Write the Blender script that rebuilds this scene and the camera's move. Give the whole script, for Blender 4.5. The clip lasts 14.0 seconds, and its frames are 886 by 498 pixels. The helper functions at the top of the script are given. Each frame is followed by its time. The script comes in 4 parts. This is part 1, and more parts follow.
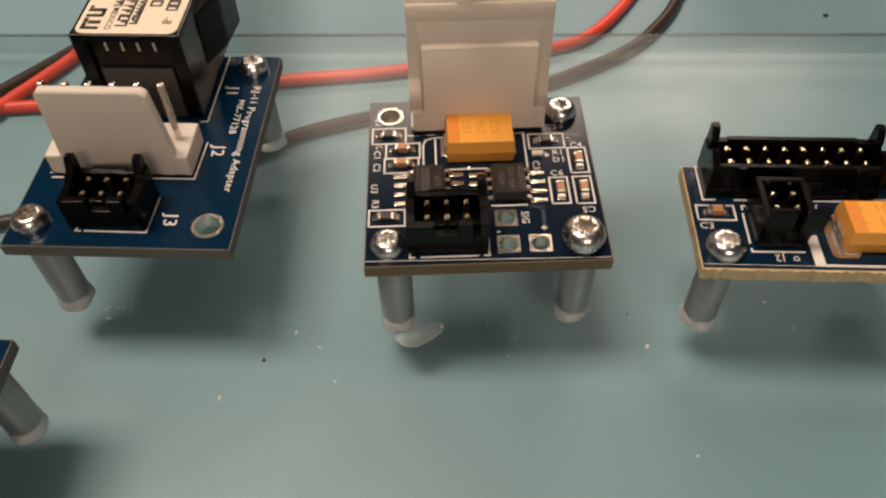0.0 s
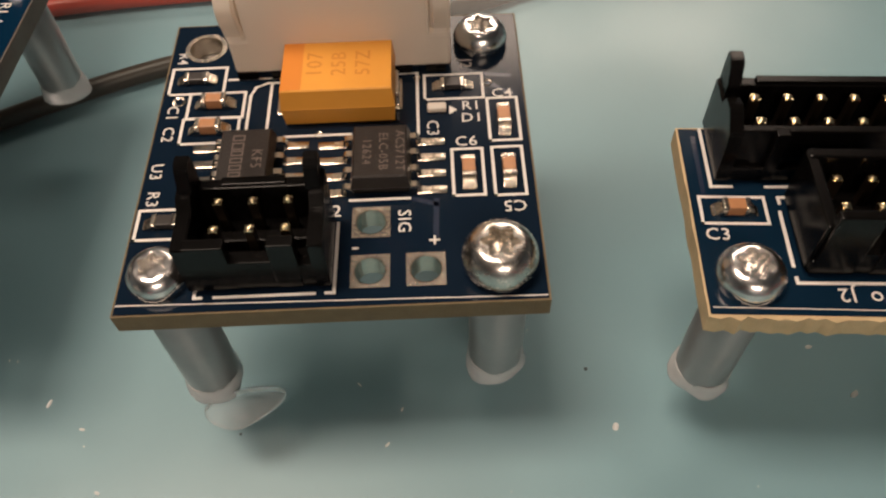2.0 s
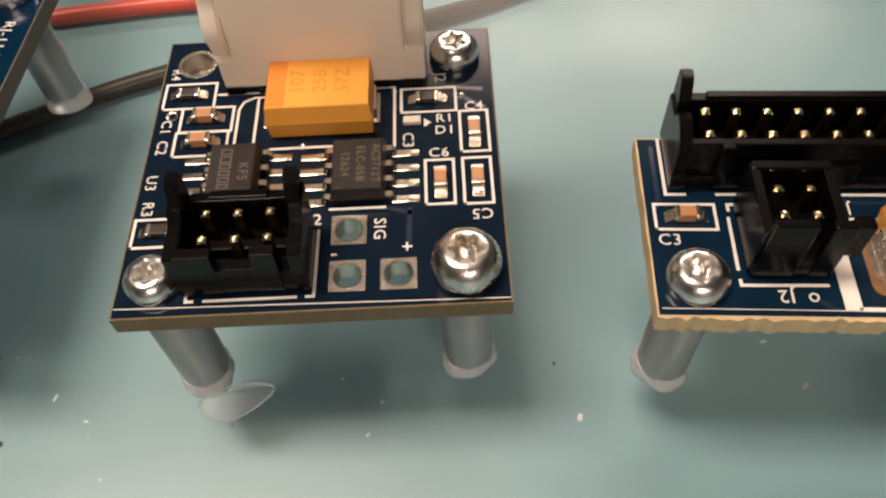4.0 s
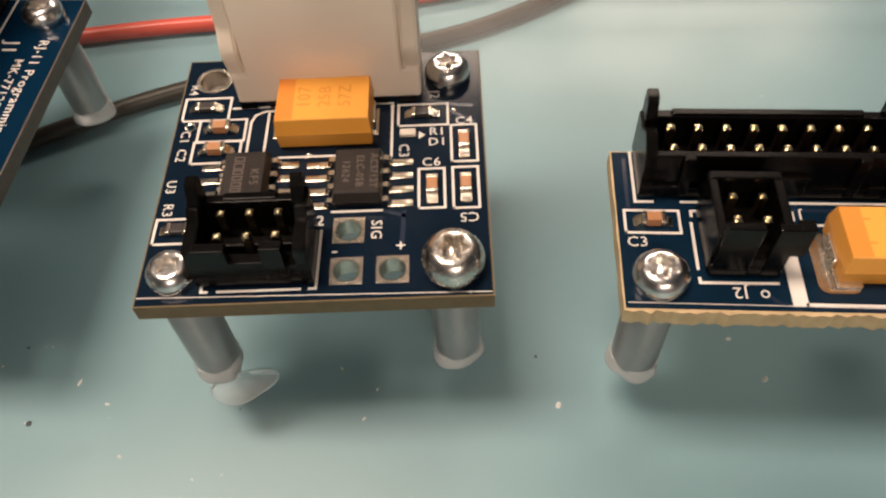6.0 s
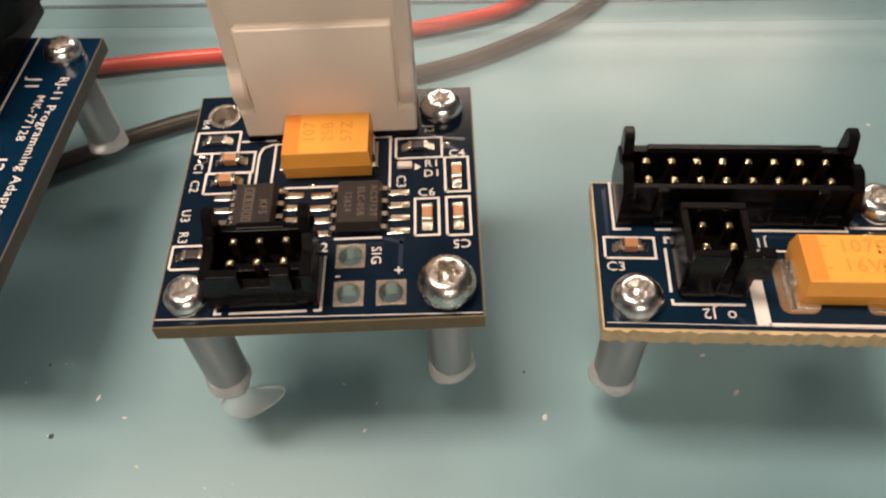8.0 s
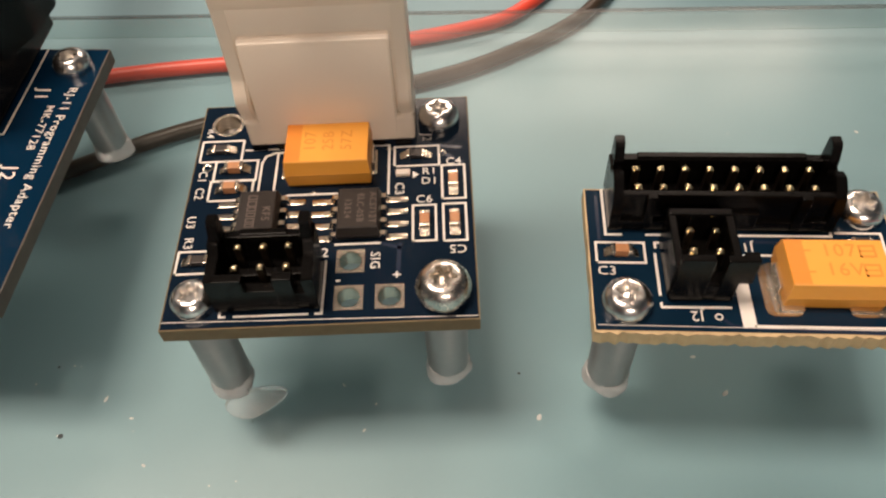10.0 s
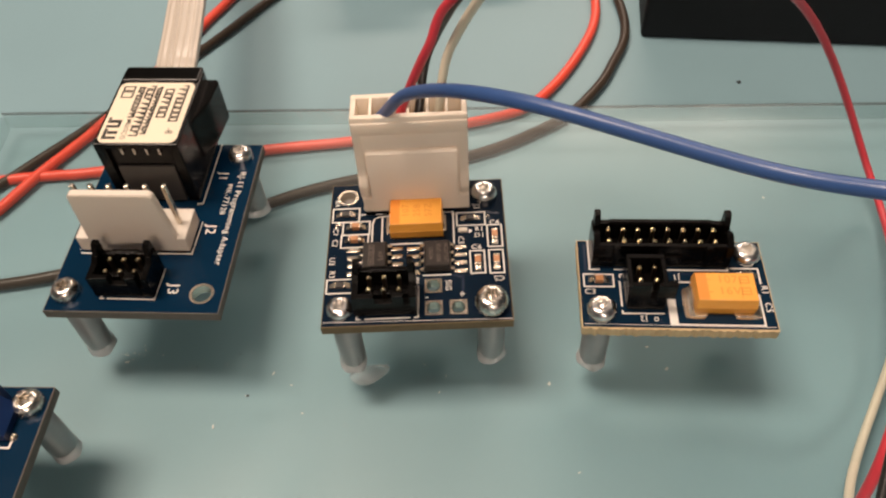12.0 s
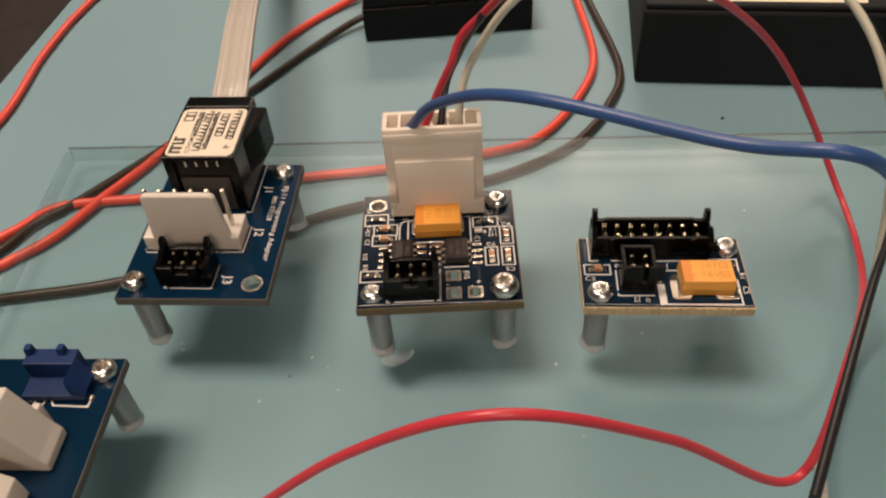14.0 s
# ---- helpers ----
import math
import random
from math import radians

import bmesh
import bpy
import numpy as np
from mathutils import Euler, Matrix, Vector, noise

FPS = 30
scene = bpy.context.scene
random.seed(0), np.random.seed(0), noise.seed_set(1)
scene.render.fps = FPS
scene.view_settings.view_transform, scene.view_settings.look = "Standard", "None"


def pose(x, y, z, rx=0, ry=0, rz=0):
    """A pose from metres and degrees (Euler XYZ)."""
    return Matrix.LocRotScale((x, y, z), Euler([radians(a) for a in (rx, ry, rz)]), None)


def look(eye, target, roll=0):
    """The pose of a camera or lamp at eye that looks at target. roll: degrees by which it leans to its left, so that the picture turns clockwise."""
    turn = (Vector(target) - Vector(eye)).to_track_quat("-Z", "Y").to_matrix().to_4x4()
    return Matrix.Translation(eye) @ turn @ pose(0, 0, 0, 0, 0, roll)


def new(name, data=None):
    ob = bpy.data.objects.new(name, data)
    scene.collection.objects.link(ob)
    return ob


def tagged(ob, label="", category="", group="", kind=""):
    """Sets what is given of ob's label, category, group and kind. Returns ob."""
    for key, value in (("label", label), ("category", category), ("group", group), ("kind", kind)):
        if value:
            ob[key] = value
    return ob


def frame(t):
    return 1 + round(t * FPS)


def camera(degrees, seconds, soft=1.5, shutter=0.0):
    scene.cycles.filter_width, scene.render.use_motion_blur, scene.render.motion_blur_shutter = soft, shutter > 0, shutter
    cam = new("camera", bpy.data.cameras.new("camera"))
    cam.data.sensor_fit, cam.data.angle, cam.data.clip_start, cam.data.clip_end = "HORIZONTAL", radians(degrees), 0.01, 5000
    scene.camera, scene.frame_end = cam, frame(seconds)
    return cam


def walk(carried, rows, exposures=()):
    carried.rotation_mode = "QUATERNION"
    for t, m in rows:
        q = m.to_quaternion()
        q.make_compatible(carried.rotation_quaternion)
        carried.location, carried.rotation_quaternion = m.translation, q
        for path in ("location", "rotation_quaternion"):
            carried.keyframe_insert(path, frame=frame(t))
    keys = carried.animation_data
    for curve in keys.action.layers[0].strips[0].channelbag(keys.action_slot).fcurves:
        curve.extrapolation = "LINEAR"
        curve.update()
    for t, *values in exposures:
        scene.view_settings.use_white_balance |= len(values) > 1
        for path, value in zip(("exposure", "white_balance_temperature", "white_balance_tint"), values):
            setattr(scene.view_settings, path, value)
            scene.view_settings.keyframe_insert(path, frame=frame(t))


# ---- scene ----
MM = 0.001  # lengths below are written in millimetres
cam = camera(57.8, 14.0, soft=2.3)
PATH = [
    (0, (7.38, -50.37, 81.29), (7.82, -18.62, 42.68), -1.27),
    (0.5, (5.14, -33.91, 65.51), (5.94, -3.16, 26.09), -0.53),
    (1, (9.61, -25.98, 59.96), (10.48, 4.15, 20.06), -0.53),
    (1.5, (15.07, -21.50, 58.06), (15.64, 7.82, 17.57), -1.13),
    (2, (19.35, -23.92, 56.92), (19.28, 4.87, 16.04), -2.51),
    (2.5, (23.63, -23.10, 57.59), (22.96, 4.68, 16.03), -3.72),
    (3, (23.16, -24.03, 59.07), (22.59, 3.99, 17.66), -3.63),
    (3.5, (22.35, -24.92, 60.63), (21.89, 3.13, 19.24), -3.60),
    (3.7, (21.67, -24.93, 60.54), (21.15, 3.12, 19.15), -3.69),
    (5.8, (23.45, -29.90, 64.67), (22.52, -0.58, 24.18), -3.50),
    (6, (23.02, -29.70, 64.65), (22.02, -0.59, 24.01), -3.72),
    (6.5, (23.01, -30.49, 66.59), (22.24, -1.25, 26.04), -3.46),
    (7, (23.12, -32.00, 65.65), (22.45, -2.45, 25.32), -3.15),
    (7.5, (23.28, -32.31, 66.64), (22.70, -2.55, 26.47), -3.09),
    (8, (23.15, -31.97, 69.30), (22.53, -2.19, 29.14), -3.21),
    (8.5, (23.56, -32.55, 69.57), (22.92, -2.73, 29.43), -3.32),
    (8.7, (22.95, -32.53, 69.78), (22.33, -2.65, 29.69), -3.23),
    (11, (24.12, -36.38, 74.22), (23.22, -6.36, 34.25), -3.86),
    (11.5, (21.99, -42.06, 82.19), (21.08, -12.15, 42.13), -3.99),
    (12, (18.50, -57.74, 105.62), (17.55, -26.62, 66.50), -3.76),
    (12.5, (20.56, -66.95, 114.19), (19.75, -34.60, 76.07), -3.54),
    (13, (22.61, -66.59, 112.40), (21.51, -33.55, 74.89), -4.23),
    (13.5, (21.30, -68.37, 113.80), (20.22, -34.60, 76.94), -4.61),
    (14, (16.74, -78.20, 109.91), (15.44, -43.30, 74.12), -4.24),
]
walk(cam, [(t, look(Vector(eye) * MM, Vector(aim) * MM, roll)) for t, eye, aim, roll in PATH],
     exposures=[(0.0, -0.32), (0.5, -0.52), (1.0, -0.75), (1.5, -0.52), (2.0, -0.24), (3.0, 0.12), (6.0, 0.1), (8.5, 0.06), (11.0, 0.05), (12.0, 0.0), (12.6, -0.26), (14.0, -0.3)])

# ---- light ----
world = bpy.data.worlds.new("room_air")
scene.world = world
world.use_nodes = True
world.node_tree.nodes["Background"].inputs[0].default_value = (0.95, 0.95, 0.9, 1)
world.node_tree.nodes["Background"].inputs[1].default_value = 0.01


def area_lamp(name, at, aim, sx, sy, watts, colour):
    data = bpy.data.lights.new(name, "AREA")
    data.shape, data.size, data.size_y, data.energy, data.color = "RECTANGLE", sx, sy, watts, colour
    ob = new(name, data)
    ob.matrix_world = look(at, aim)
    return ob


# Unseen lamps: overhead key, added front fill, added rear lamp for the plate's veil.
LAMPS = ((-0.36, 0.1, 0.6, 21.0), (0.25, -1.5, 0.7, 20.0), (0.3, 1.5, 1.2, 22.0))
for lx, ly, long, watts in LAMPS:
    area_lamp("added_room_lamp", (lx, ly, 1.225), (lx, ly, 0.0), long, 0.32, watts, (1.0, 0.785, 0.635))


# ---- materials ----
def material(name, colour, rough=0.5, metal=0.0, vary=0.12, scale=400.0, bump=0.1, fine=3000.0, ior=1.5,
             transmission=0.0):
    m = bpy.data.materials.new(name)
    m.use_nodes = True
    nt = m.node_tree
    b = nt.nodes["Principled BSDF"]
    b.inputs["Roughness"].default_value = rough
    b.inputs["Metallic"].default_value = metal
    b.inputs["IOR"].default_value = ior
    b.inputs["Transmission Weight"].default_value = transmission
    co = nt.nodes.new("ShaderNodeTexCoord")
    n1 = nt.nodes.new("ShaderNodeTexNoise")
    n1.inputs["Scale"].default_value, n1.inputs["Detail"].default_value = scale, 4
    n2 = nt.nodes.new("ShaderNodeTexNoise")
    n2.inputs["Scale"].default_value, n2.inputs["Detail"].default_value = fine, 3
    nt.links.new(co.outputs["Object"], n1.inputs["Vector"])
    nt.links.new(co.outputs["Object"], n2.inputs["Vector"])
    mix = nt.nodes.new("ShaderNodeMix")
    mix.data_type = "RGBA"
    mix.inputs[6].default_value = (*[c * (1 - vary) for c in colour], 1)
    mix.inputs[7].default_value = (*[min(1, c * (1 + vary)) for c in colour], 1)
    nt.links.new(n1.outputs["Fac"], mix.inputs[0])
    last = mix.outputs[2]
    nt.links.new(last, b.inputs["Base Color"])
    rr = nt.nodes.new("ShaderNodeMapRange")
    rr.inputs[3].default_value, rr.inputs[4].default_value = max(0.0, rough * 0.8), min(1.0, rough * 1.2)
    nt.links.new(n2.outputs["Fac"], rr.inputs[0])
    nt.links.new(rr.outputs[0], b.inputs["Roughness"])
    if bump:
        bp = nt.nodes.new("ShaderNodeBump")
        bp.inputs["Strength"].default_value, bp.inputs["Distance"].default_value = bump, 0.0001
        nt.links.new(n2.outputs["Fac"], bp.inputs["Height"])
        nt.links.new(bp.outputs[0], b.inputs["Normal"])
    return m


MAT_TEAL = material("teal_bench_mat", (0.183, 0.3, 0.345), 0.5, vary=0.07, scale=25, bump=0.12, fine=1500)
# Cool tint colours the bounce light, so that shade turns bluish.
PLASTER = material("cool_bounce_plaster", (0.15, 0.19, 0.22), 0.8, vary=0.06, scale=3, fine=80)
TABLE = material("dark_table_wood", (0.016, 0.011, 0.009), 0.5, vary=0.3, scale=30, fine=300)
def clear_sheet(name, tint=(0.965, 0.985, 0.98)):
    """Polished clear plastic seen through its faces: light passes straight, the surface mirrors by its gloss."""
    m = bpy.data.materials.new(name)
    m.use_nodes = True
    nt = m.node_tree
    nt.nodes.remove(nt.nodes["Principled BSDF"])
    out = nt.nodes["Material Output"]
    clear, gloss = nt.nodes.new("ShaderNodeBsdfTransparent"), nt.nodes.new("ShaderNodeBsdfGlossy")
    clear.inputs[0].default_value = (*tint, 1)
    gloss.inputs["Roughness"].default_value = 0.06
    weight, mix = nt.nodes.new("ShaderNodeLayerWeight"), nt.nodes.new("ShaderNodeMixShader")
    weight.inputs["Blend"].default_value = 0.5
    power, fres = nt.nodes.new("ShaderNodeMath"), nt.nodes.new("ShaderNodeMath")
    power.operation, power.inputs[1].default_value = "POWER", 4.0
    fres.operation, fres.inputs[1].default_value, fres.inputs[2].default_value = "MULTIPLY_ADD", 0.4, 0.017
    nt.links.new(weight.outputs["Facing"], power.inputs[0])
    nt.links.new(power.outputs[0], fres.inputs[0])
    tex = nt.nodes.new("ShaderNodeTexNoise")
    tex.inputs["Scale"].default_value, tex.inputs["Detail"].default_value = 60, 5
    co, rng = nt.nodes.new("ShaderNodeTexCoord"), nt.nodes.new("ShaderNodeMapRange")
    rng.inputs[1].default_value, rng.inputs[2].default_value, rng.inputs[3].default_value, rng.inputs[4].default_value = 0.35, 0.75, 0.22, 0.4
    nt.links.new(co.outputs["Object"], tex.inputs["Vector"])
    nt.links.new(tex.outputs["Fac"], rng.inputs[0])
    nt.links.new(rng.outputs[0], gloss.inputs["Roughness"])
    nt.links.new(fres.outputs[0], mix.inputs[0])
    nt.links.new(clear.outputs[0], mix.inputs[1])
    nt.links.new(gloss.outputs[0], mix.inputs[2])
    nt.links.new(mix.outputs[0], out.inputs["Surface"])
    return m


def nylon(name, colour, through_share):
    """White nylon: a satin surface that lets part of the light through, softened."""
    m = material(name, colour, 0.25, vary=0.03, scale=200, bump=0.03)
    nt = m.node_tree
    soft, mix = nt.nodes.new("ShaderNodeBsdfTranslucent"), nt.nodes.new("ShaderNodeMixShader")
    soft.inputs[0].default_value = (colour[0], colour[1] * 0.96, colour[2] * 0.9, 1)
    mix.inputs[0].default_value = through_share
    nt.links.new(nt.nodes["Principled BSDF"].outputs[0], mix.inputs[1])
    nt.links.new(soft.outputs[0], mix.inputs[2])
    nt.links.new(mix.outputs[0], nt.nodes["Material Output"].inputs["Surface"])
    return m


CLEAR = clear_sheet("clear_plate_face")
# Darker tints stand in for edge refraction, which the straight-through sheet lacks.
EDGE_REFRACTION = clear_sheet("edge_refraction_tint", (0.76, 0.73, 0.72))
CUT_EDGE = clear_sheet("sawn_plate_edge", (0.925, 0.945, 0.94))
ACRYLIC = material("clear_acrylic", (0.96, 0.985, 0.98), 0.2, vary=0.0, bump=0.0, ior=1.49, transmission=1.0)
MASK_NAVY = material("navy_solder_mask", (0.005, 0.012, 0.024), 0.14, vary=0.08, scale=120, bump=0.01, fine=250, ior=1.26)
MASK_BLUE = material("blue_solder_mask", (0.002, 0.017, 0.042), 0.17, vary=0.08, scale=120, bump=0.01, fine=250, ior=1.33)
MASK_DEEP = material("deep_blue_solder_mask", (0.004, 0.016, 0.034), 0.17, vary=0.08, scale=120, bump=0.01, fine=250, ior=1.3)
TRACE = material("masked_copper_trace", (0.014, 0.024, 0.05), 0.25, vary=0.1)
FR4 = material("fibreglass_edge", (0.15, 0.11, 0.055), 0.7, vary=0.25, scale=900, bump=0.5, fine=6000)
FR4_PALE = material("pale_fibreglass_edge", (0.55, 0.42, 0.24), 0.75, vary=0.25, scale=900, bump=0.6, fine=5000)
FR4_GREY = material("grey_fibreglass_edge", (0.11, 0.10, 0.085), 0.7, vary=0.25, scale=900, bump=0.5, fine=6000)
SILK = material("white_silkscreen_ink", (0.72, 0.70, 0.66), 0.6, vary=0.08, fine=8000, bump=0.2)
STEEL = material("bright_screw_steel", (0.82, 0.80, 0.77), 0.24, 1.0, vary=0.08, scale=800, bump=0.08)
NICKEL = material("dull_nickel_steel", (0.70, 0.66, 0.60), 0.26, 1.0, vary=0.1, scale=800, bump=0.08)
ALUMINIUM = material("grey_standoff_metal", (0.34, 0.335, 0.33), 0.33, 0.65, vary=0.1, scale=500, bump=0.15)
SOLDER = material("tin_solder", (0.64, 0.58, 0.49), 0.24, 1.0, vary=0.12, scale=2500, bump=0.3, fine=5000)
# Dark base colour holds the shade around the shafts inside the headers.
PIN_SHAFT = material("shaded_pin_brass", (0.07, 0.05, 0.032), 0.3, 0.9, vary=0.2, scale=900)
GOLD = material("gold_plating", (0.96, 0.79, 0.50), 0.2, 1.0, vary=0.06)
BLACK = material("black_nylon", (0.0025, 0.0022, 0.002), 0.24, vary=0.25, scale=900, bump=0.06, ior=1.27)
SHELL = material("black_box_plastic", (0.005, 0.0055, 0.007), 0.6, vary=0.25, scale=200, bump=0.3, fine=2500, ior=1.33)
GREY_PLASTIC = material("charcoal_plastic", (0.065, 0.06, 0.056), 0.5, vary=0.15)
BLUE_PLASTIC = material("dark_blue_plastic", (0.004, 0.024, 0.1), 0.35, vary=0.2)
RED_PLASTIC = material("red_plastic", (0.62, 0.045, 0.03), 0.4, vary=0.1)
EPOXY = material("chip_epoxy", (0.017, 0.013, 0.011), 0.36, vary=0.2, scale=1500, bump=0.3, fine=6000)
EPOXY_INK = material("laser_marking", (0.13, 0.10, 0.085), 0.6, vary=0.1)
NYLON = nylon("milky_white_nylon", (0.97, 0.89, 0.78), 0.32)
NYLON_CREAM = nylon("cream_white_nylon", (0.88, 0.82, 0.74), 0.3)
TANTALUM = material("yellow_capacitor_resin", (0.80, 0.36, 0.055), 0.38, vary=0.06, scale=500, bump=0.08)
TANT_BAND = material("orange_polarity_band", (0.72, 0.25, 0.035), 0.38, vary=0.06, scale=500, bump=0.08)
TANT_INK = material("brown_capacitor_print", (0.66, 0.26, 0.035), 0.5, vary=0.1)
CERAMIC = material("tan_ceramic", (0.46, 0.22, 0.10), 0.4, vary=0.12, scale=1500)
RESISTOR = material("dark_resistor_glaze", (0.035, 0.03, 0.028), 0.35, vary=0.15)
LABEL = material("cream_paper_label", (0.78, 0.68, 0.53), 0.55, vary=0.05, scale=150)
INK = material("black_label_ink", (0.02, 0.018, 0.016), 0.6, vary=0.1)
GLUE = material("cloudy_hot_glue", (0.94, 0.95, 0.95), 0.16, vary=0.12, scale=700, bump=0.7, fine=900, ior=1.45, transmission=0.5)
GLUE_FILM = material("clear_glue_film", (0.96, 0.97, 0.97), 0.2, vary=0.1, scale=600, bump=1.0, fine=900, ior=1.16, transmission=0.9)
WIRE_RED = material("orange_red_insulation", (0.72, 0.075, 0.045), 0.38, vary=0.08, scale=150, bump=0.1)
WIRE_CRIMSON = material("crimson_insulation", (0.55, 0.04, 0.058), 0.36, vary=0.08, scale=150, bump=0.1)
WIRE_BLACK = material("black_insulation", (0.014, 0.013, 0.013), 0.36, vary=0.2, scale=150, bump=0.1)
WIRE_GREY = material("brownish_black_insulation", (0.042, 0.031, 0.023), 0.36, vary=0.3, scale=220, bump=0.15, ior=1.36)
WIRE_BLUE = material("blue_insulation", (0.035, 0.085, 0.24), 0.36, vary=0.1, scale=150, bump=0.1)
WIRE_WHITE = material("off_white_insulation", (0.62, 0.58, 0.46), 0.4, vary=0.08, scale=150, bump=0.1)
RIBBON = material("silver_grey_cable_sheath", (0.50, 0.45, 0.39), 0.24, vary=0.08, scale=100, bump=0.1)
DUST = material("pale_debris", (0.5, 0.52, 0.51), 0.6, vary=0.1)
DARK_DUST = material("dark_debris", (0.02, 0.03, 0.035), 0.6, vary=0.1)


# ---- mesh helpers (millimetres) ----
def part(name, bm, mat, parent=None, label="", smooth=False):
    me = bpy.data.meshes.new(name)
    bmesh.ops.scale(bm, vec=(MM, MM, MM), verts=bm.verts)
    bmesh.ops.recalc_face_normals(bm, faces=bm.faces)
    bm.to_mesh(me)
    bm.free()
    if smooth:
        for p in me.polygons:
            p.use_smooth = True
        me.set_sharp_from_angle(angle=radians(40))
    me.materials.append(mat)
    ob = new(name, me)
    if parent:
        ob.parent = parent
    if label:
        ob["label"] = label
    return ob


def thing(name, x, y, z, turn, label, category, group=""):
    ob = new(name)
    ob.empty_display_size = 0.005
    ob.matrix_world = pose(x * MM, y * MM, z * MM, 0, 0, turn)
    return tagged(ob, label, category, group)


def block(bm, x0, x1, y0, y1, z0, z1, bevel=0.0):
    """A box, with edges rounded by bevel."""
    vs = bmesh.ops.create_cube(bm, size=1)["verts"]
    for v in vs:
        v.co = Vector(((x0, x1)[v.co.x > 0], (y0, y1)[v.co.y > 0], (z0, z1)[v.co.z > 0]))
    if bevel:
        es = list({e for v in vs for e in v.link_edges})
        bmesh.ops.bevel(bm, geom=es, offset=bevel, segments=2, profile=0.5, affect="EDGES")
    return bm


def boxes(*rows, bevel=0.0):
    bm = bmesh.new()
    for r in rows:
        block(bm, *r, bevel=bevel)
    return bm


def lathe(bm, profile, cx=0.0, cy=0.0, n=28):
    """A turned shape: rows of radius, height."""
    rings = []
    for r, z in profile:
        rings.append([bm.verts.new((cx + r * math.cos(2 * math.pi * k / n), cy + r * math.sin(2 * math.pi * k / n), z)) for k in range(n)]
                     if r > 1e-4 else [bm.verts.new((cx, cy, z))])
    for a, b in zip(rings, rings[1:]):
        for k in range(n):
            j = (k + 1) % n
            if len(a) == 1 and len(b) == 1:
                continue
            if len(a) == 1:
                bm.faces.new((a[0], b[k], b[j]))
            elif len(b) == 1:
                bm.faces.new((a[k], b[0], a[j]))
            else:
                bm.faces.new((a[k], b[k], b[j], a[j]))
    return bm


def prism(bm, outline, lo, hi, axis="x"):
    """An outline of two coordinates drawn out along an axis."""
    def put(u, v, w):
        return {"x": (w, u, v), "y": (u, w, v), "z": (u, v, w)}[axis]
    a = [bm.verts.new(put(u, v, lo)) for u, v in outline]
    b = [bm.verts.new(put(u, v, hi)) for u, v in outline]
    n = len(a)
    bm.faces.new(a)
    bm.faces.new(b[::-1])
    for k in range(n):
        bm.faces.new((a[k], b[k], b[(k + 1) % n], a[(k + 1) % n]))
    return bm


def sheet(outline, holes, z0, z1, n=28):
    """A slab with round holes through it: holes are rows of x, y, radius."""
    bm = bmesh.new()
    loops = [outline] + [[(x + r * math.cos(2 * math.pi * k / n), y + r * math.sin(2 * math.pi * k / n)) for k in range(n)] for x, y, r in holes]
    edges, tops = [], []
    for loop in loops:
        vs = [bm.verts.new((x, y, z1)) for x, y in loop]
        tops.append(vs)
        edges += [bm.edges.new((vs[k], vs[(k + 1) % len(vs)])) for k in range(len(vs))]
    bmesh.ops.triangle_fill(bm, use_beauty=True, use_dissolve=False, edges=edges, normal=(0, 0, 1))
    faces = list(bm.faces)
    low = {v: bm.verts.new((v.co.x, v.co.y, z0)) for v in list(bm.verts)}
    for f in faces:
        bm.faces.new([low[v] for v in reversed(f.verts)])
    for vs in tops:
        for k in range(len(vs)):
            a, b = vs[k], vs[(k + 1) % len(vs)]
            bm.faces.new((a, b, low[b], low[a]))
    return bm


def spline(points, steps=10):
    c = [Vector(p) for p in points]
    c = [2 * c[0] - c[1], *c, 2 * c[-1] - c[-2]]
    out = []
    for i in range(1, len(c) - 2):
        for k in range(steps):
            u = k / steps
            p0, p1, p2, p3 = c[i - 1], c[i], c[i + 1], c[i + 2]
            out.append(0.5 * (2 * p1 + (p2 - p0) * u + (2 * p0 - 5 * p1 + 4 * p2 - p3) * u * u + (3 * p1 - p0 - 3 * p2 + p3) * u ** 3))
    return out + [c[-2]]


def tube(points, radius, n=14, flat=1.0, steps=10):
    """A wire swept along a smooth line; flat widens it sideways into a ribbon."""
    bm, line, rings = bmesh.new(), spline(points, steps), []
    for k, p in enumerate(line):
        way = (line[min(k + 1, len(line) - 1)] - line[max(k - 1, 0)]).normalized()
        side = way.cross(Vector((0, 0, 1)))
        side = side.normalized() if side.length > 1e-3 else Vector((1, 0, 0))
        up = side.cross(way)
        if flat > 1:
            ring = []
            for q in range(n):
                a = 2 * math.pi * q / n
                cx, sy = math.cos(a), math.sin(a)
                across = math.copysign(abs(cx) ** 0.75, cx)
                ridge = 0.86 + 0.14 * math.cos(6 * math.pi * across)
                ring.append(p + side * radius * flat * across + up * radius * ridge * math.copysign(abs(sy) ** 0.5, sy))
        else:
            ring = [p + (side * math.cos(2 * math.pi * q / n) + up * math.sin(2 * math.pi * q / n)) * radius for q in range(n)]
        rings.append([bm.verts.new(v) for v in ring])
    for a, b in zip(rings, rings[1:]):
        for q in range(n):
            bm.faces.new((a[q], a[(q + 1) % n], b[(q + 1) % n], b[q]))
    bm.faces.new(rings[0])
    bm.faces.new(rings[-1][::-1])
    return bm


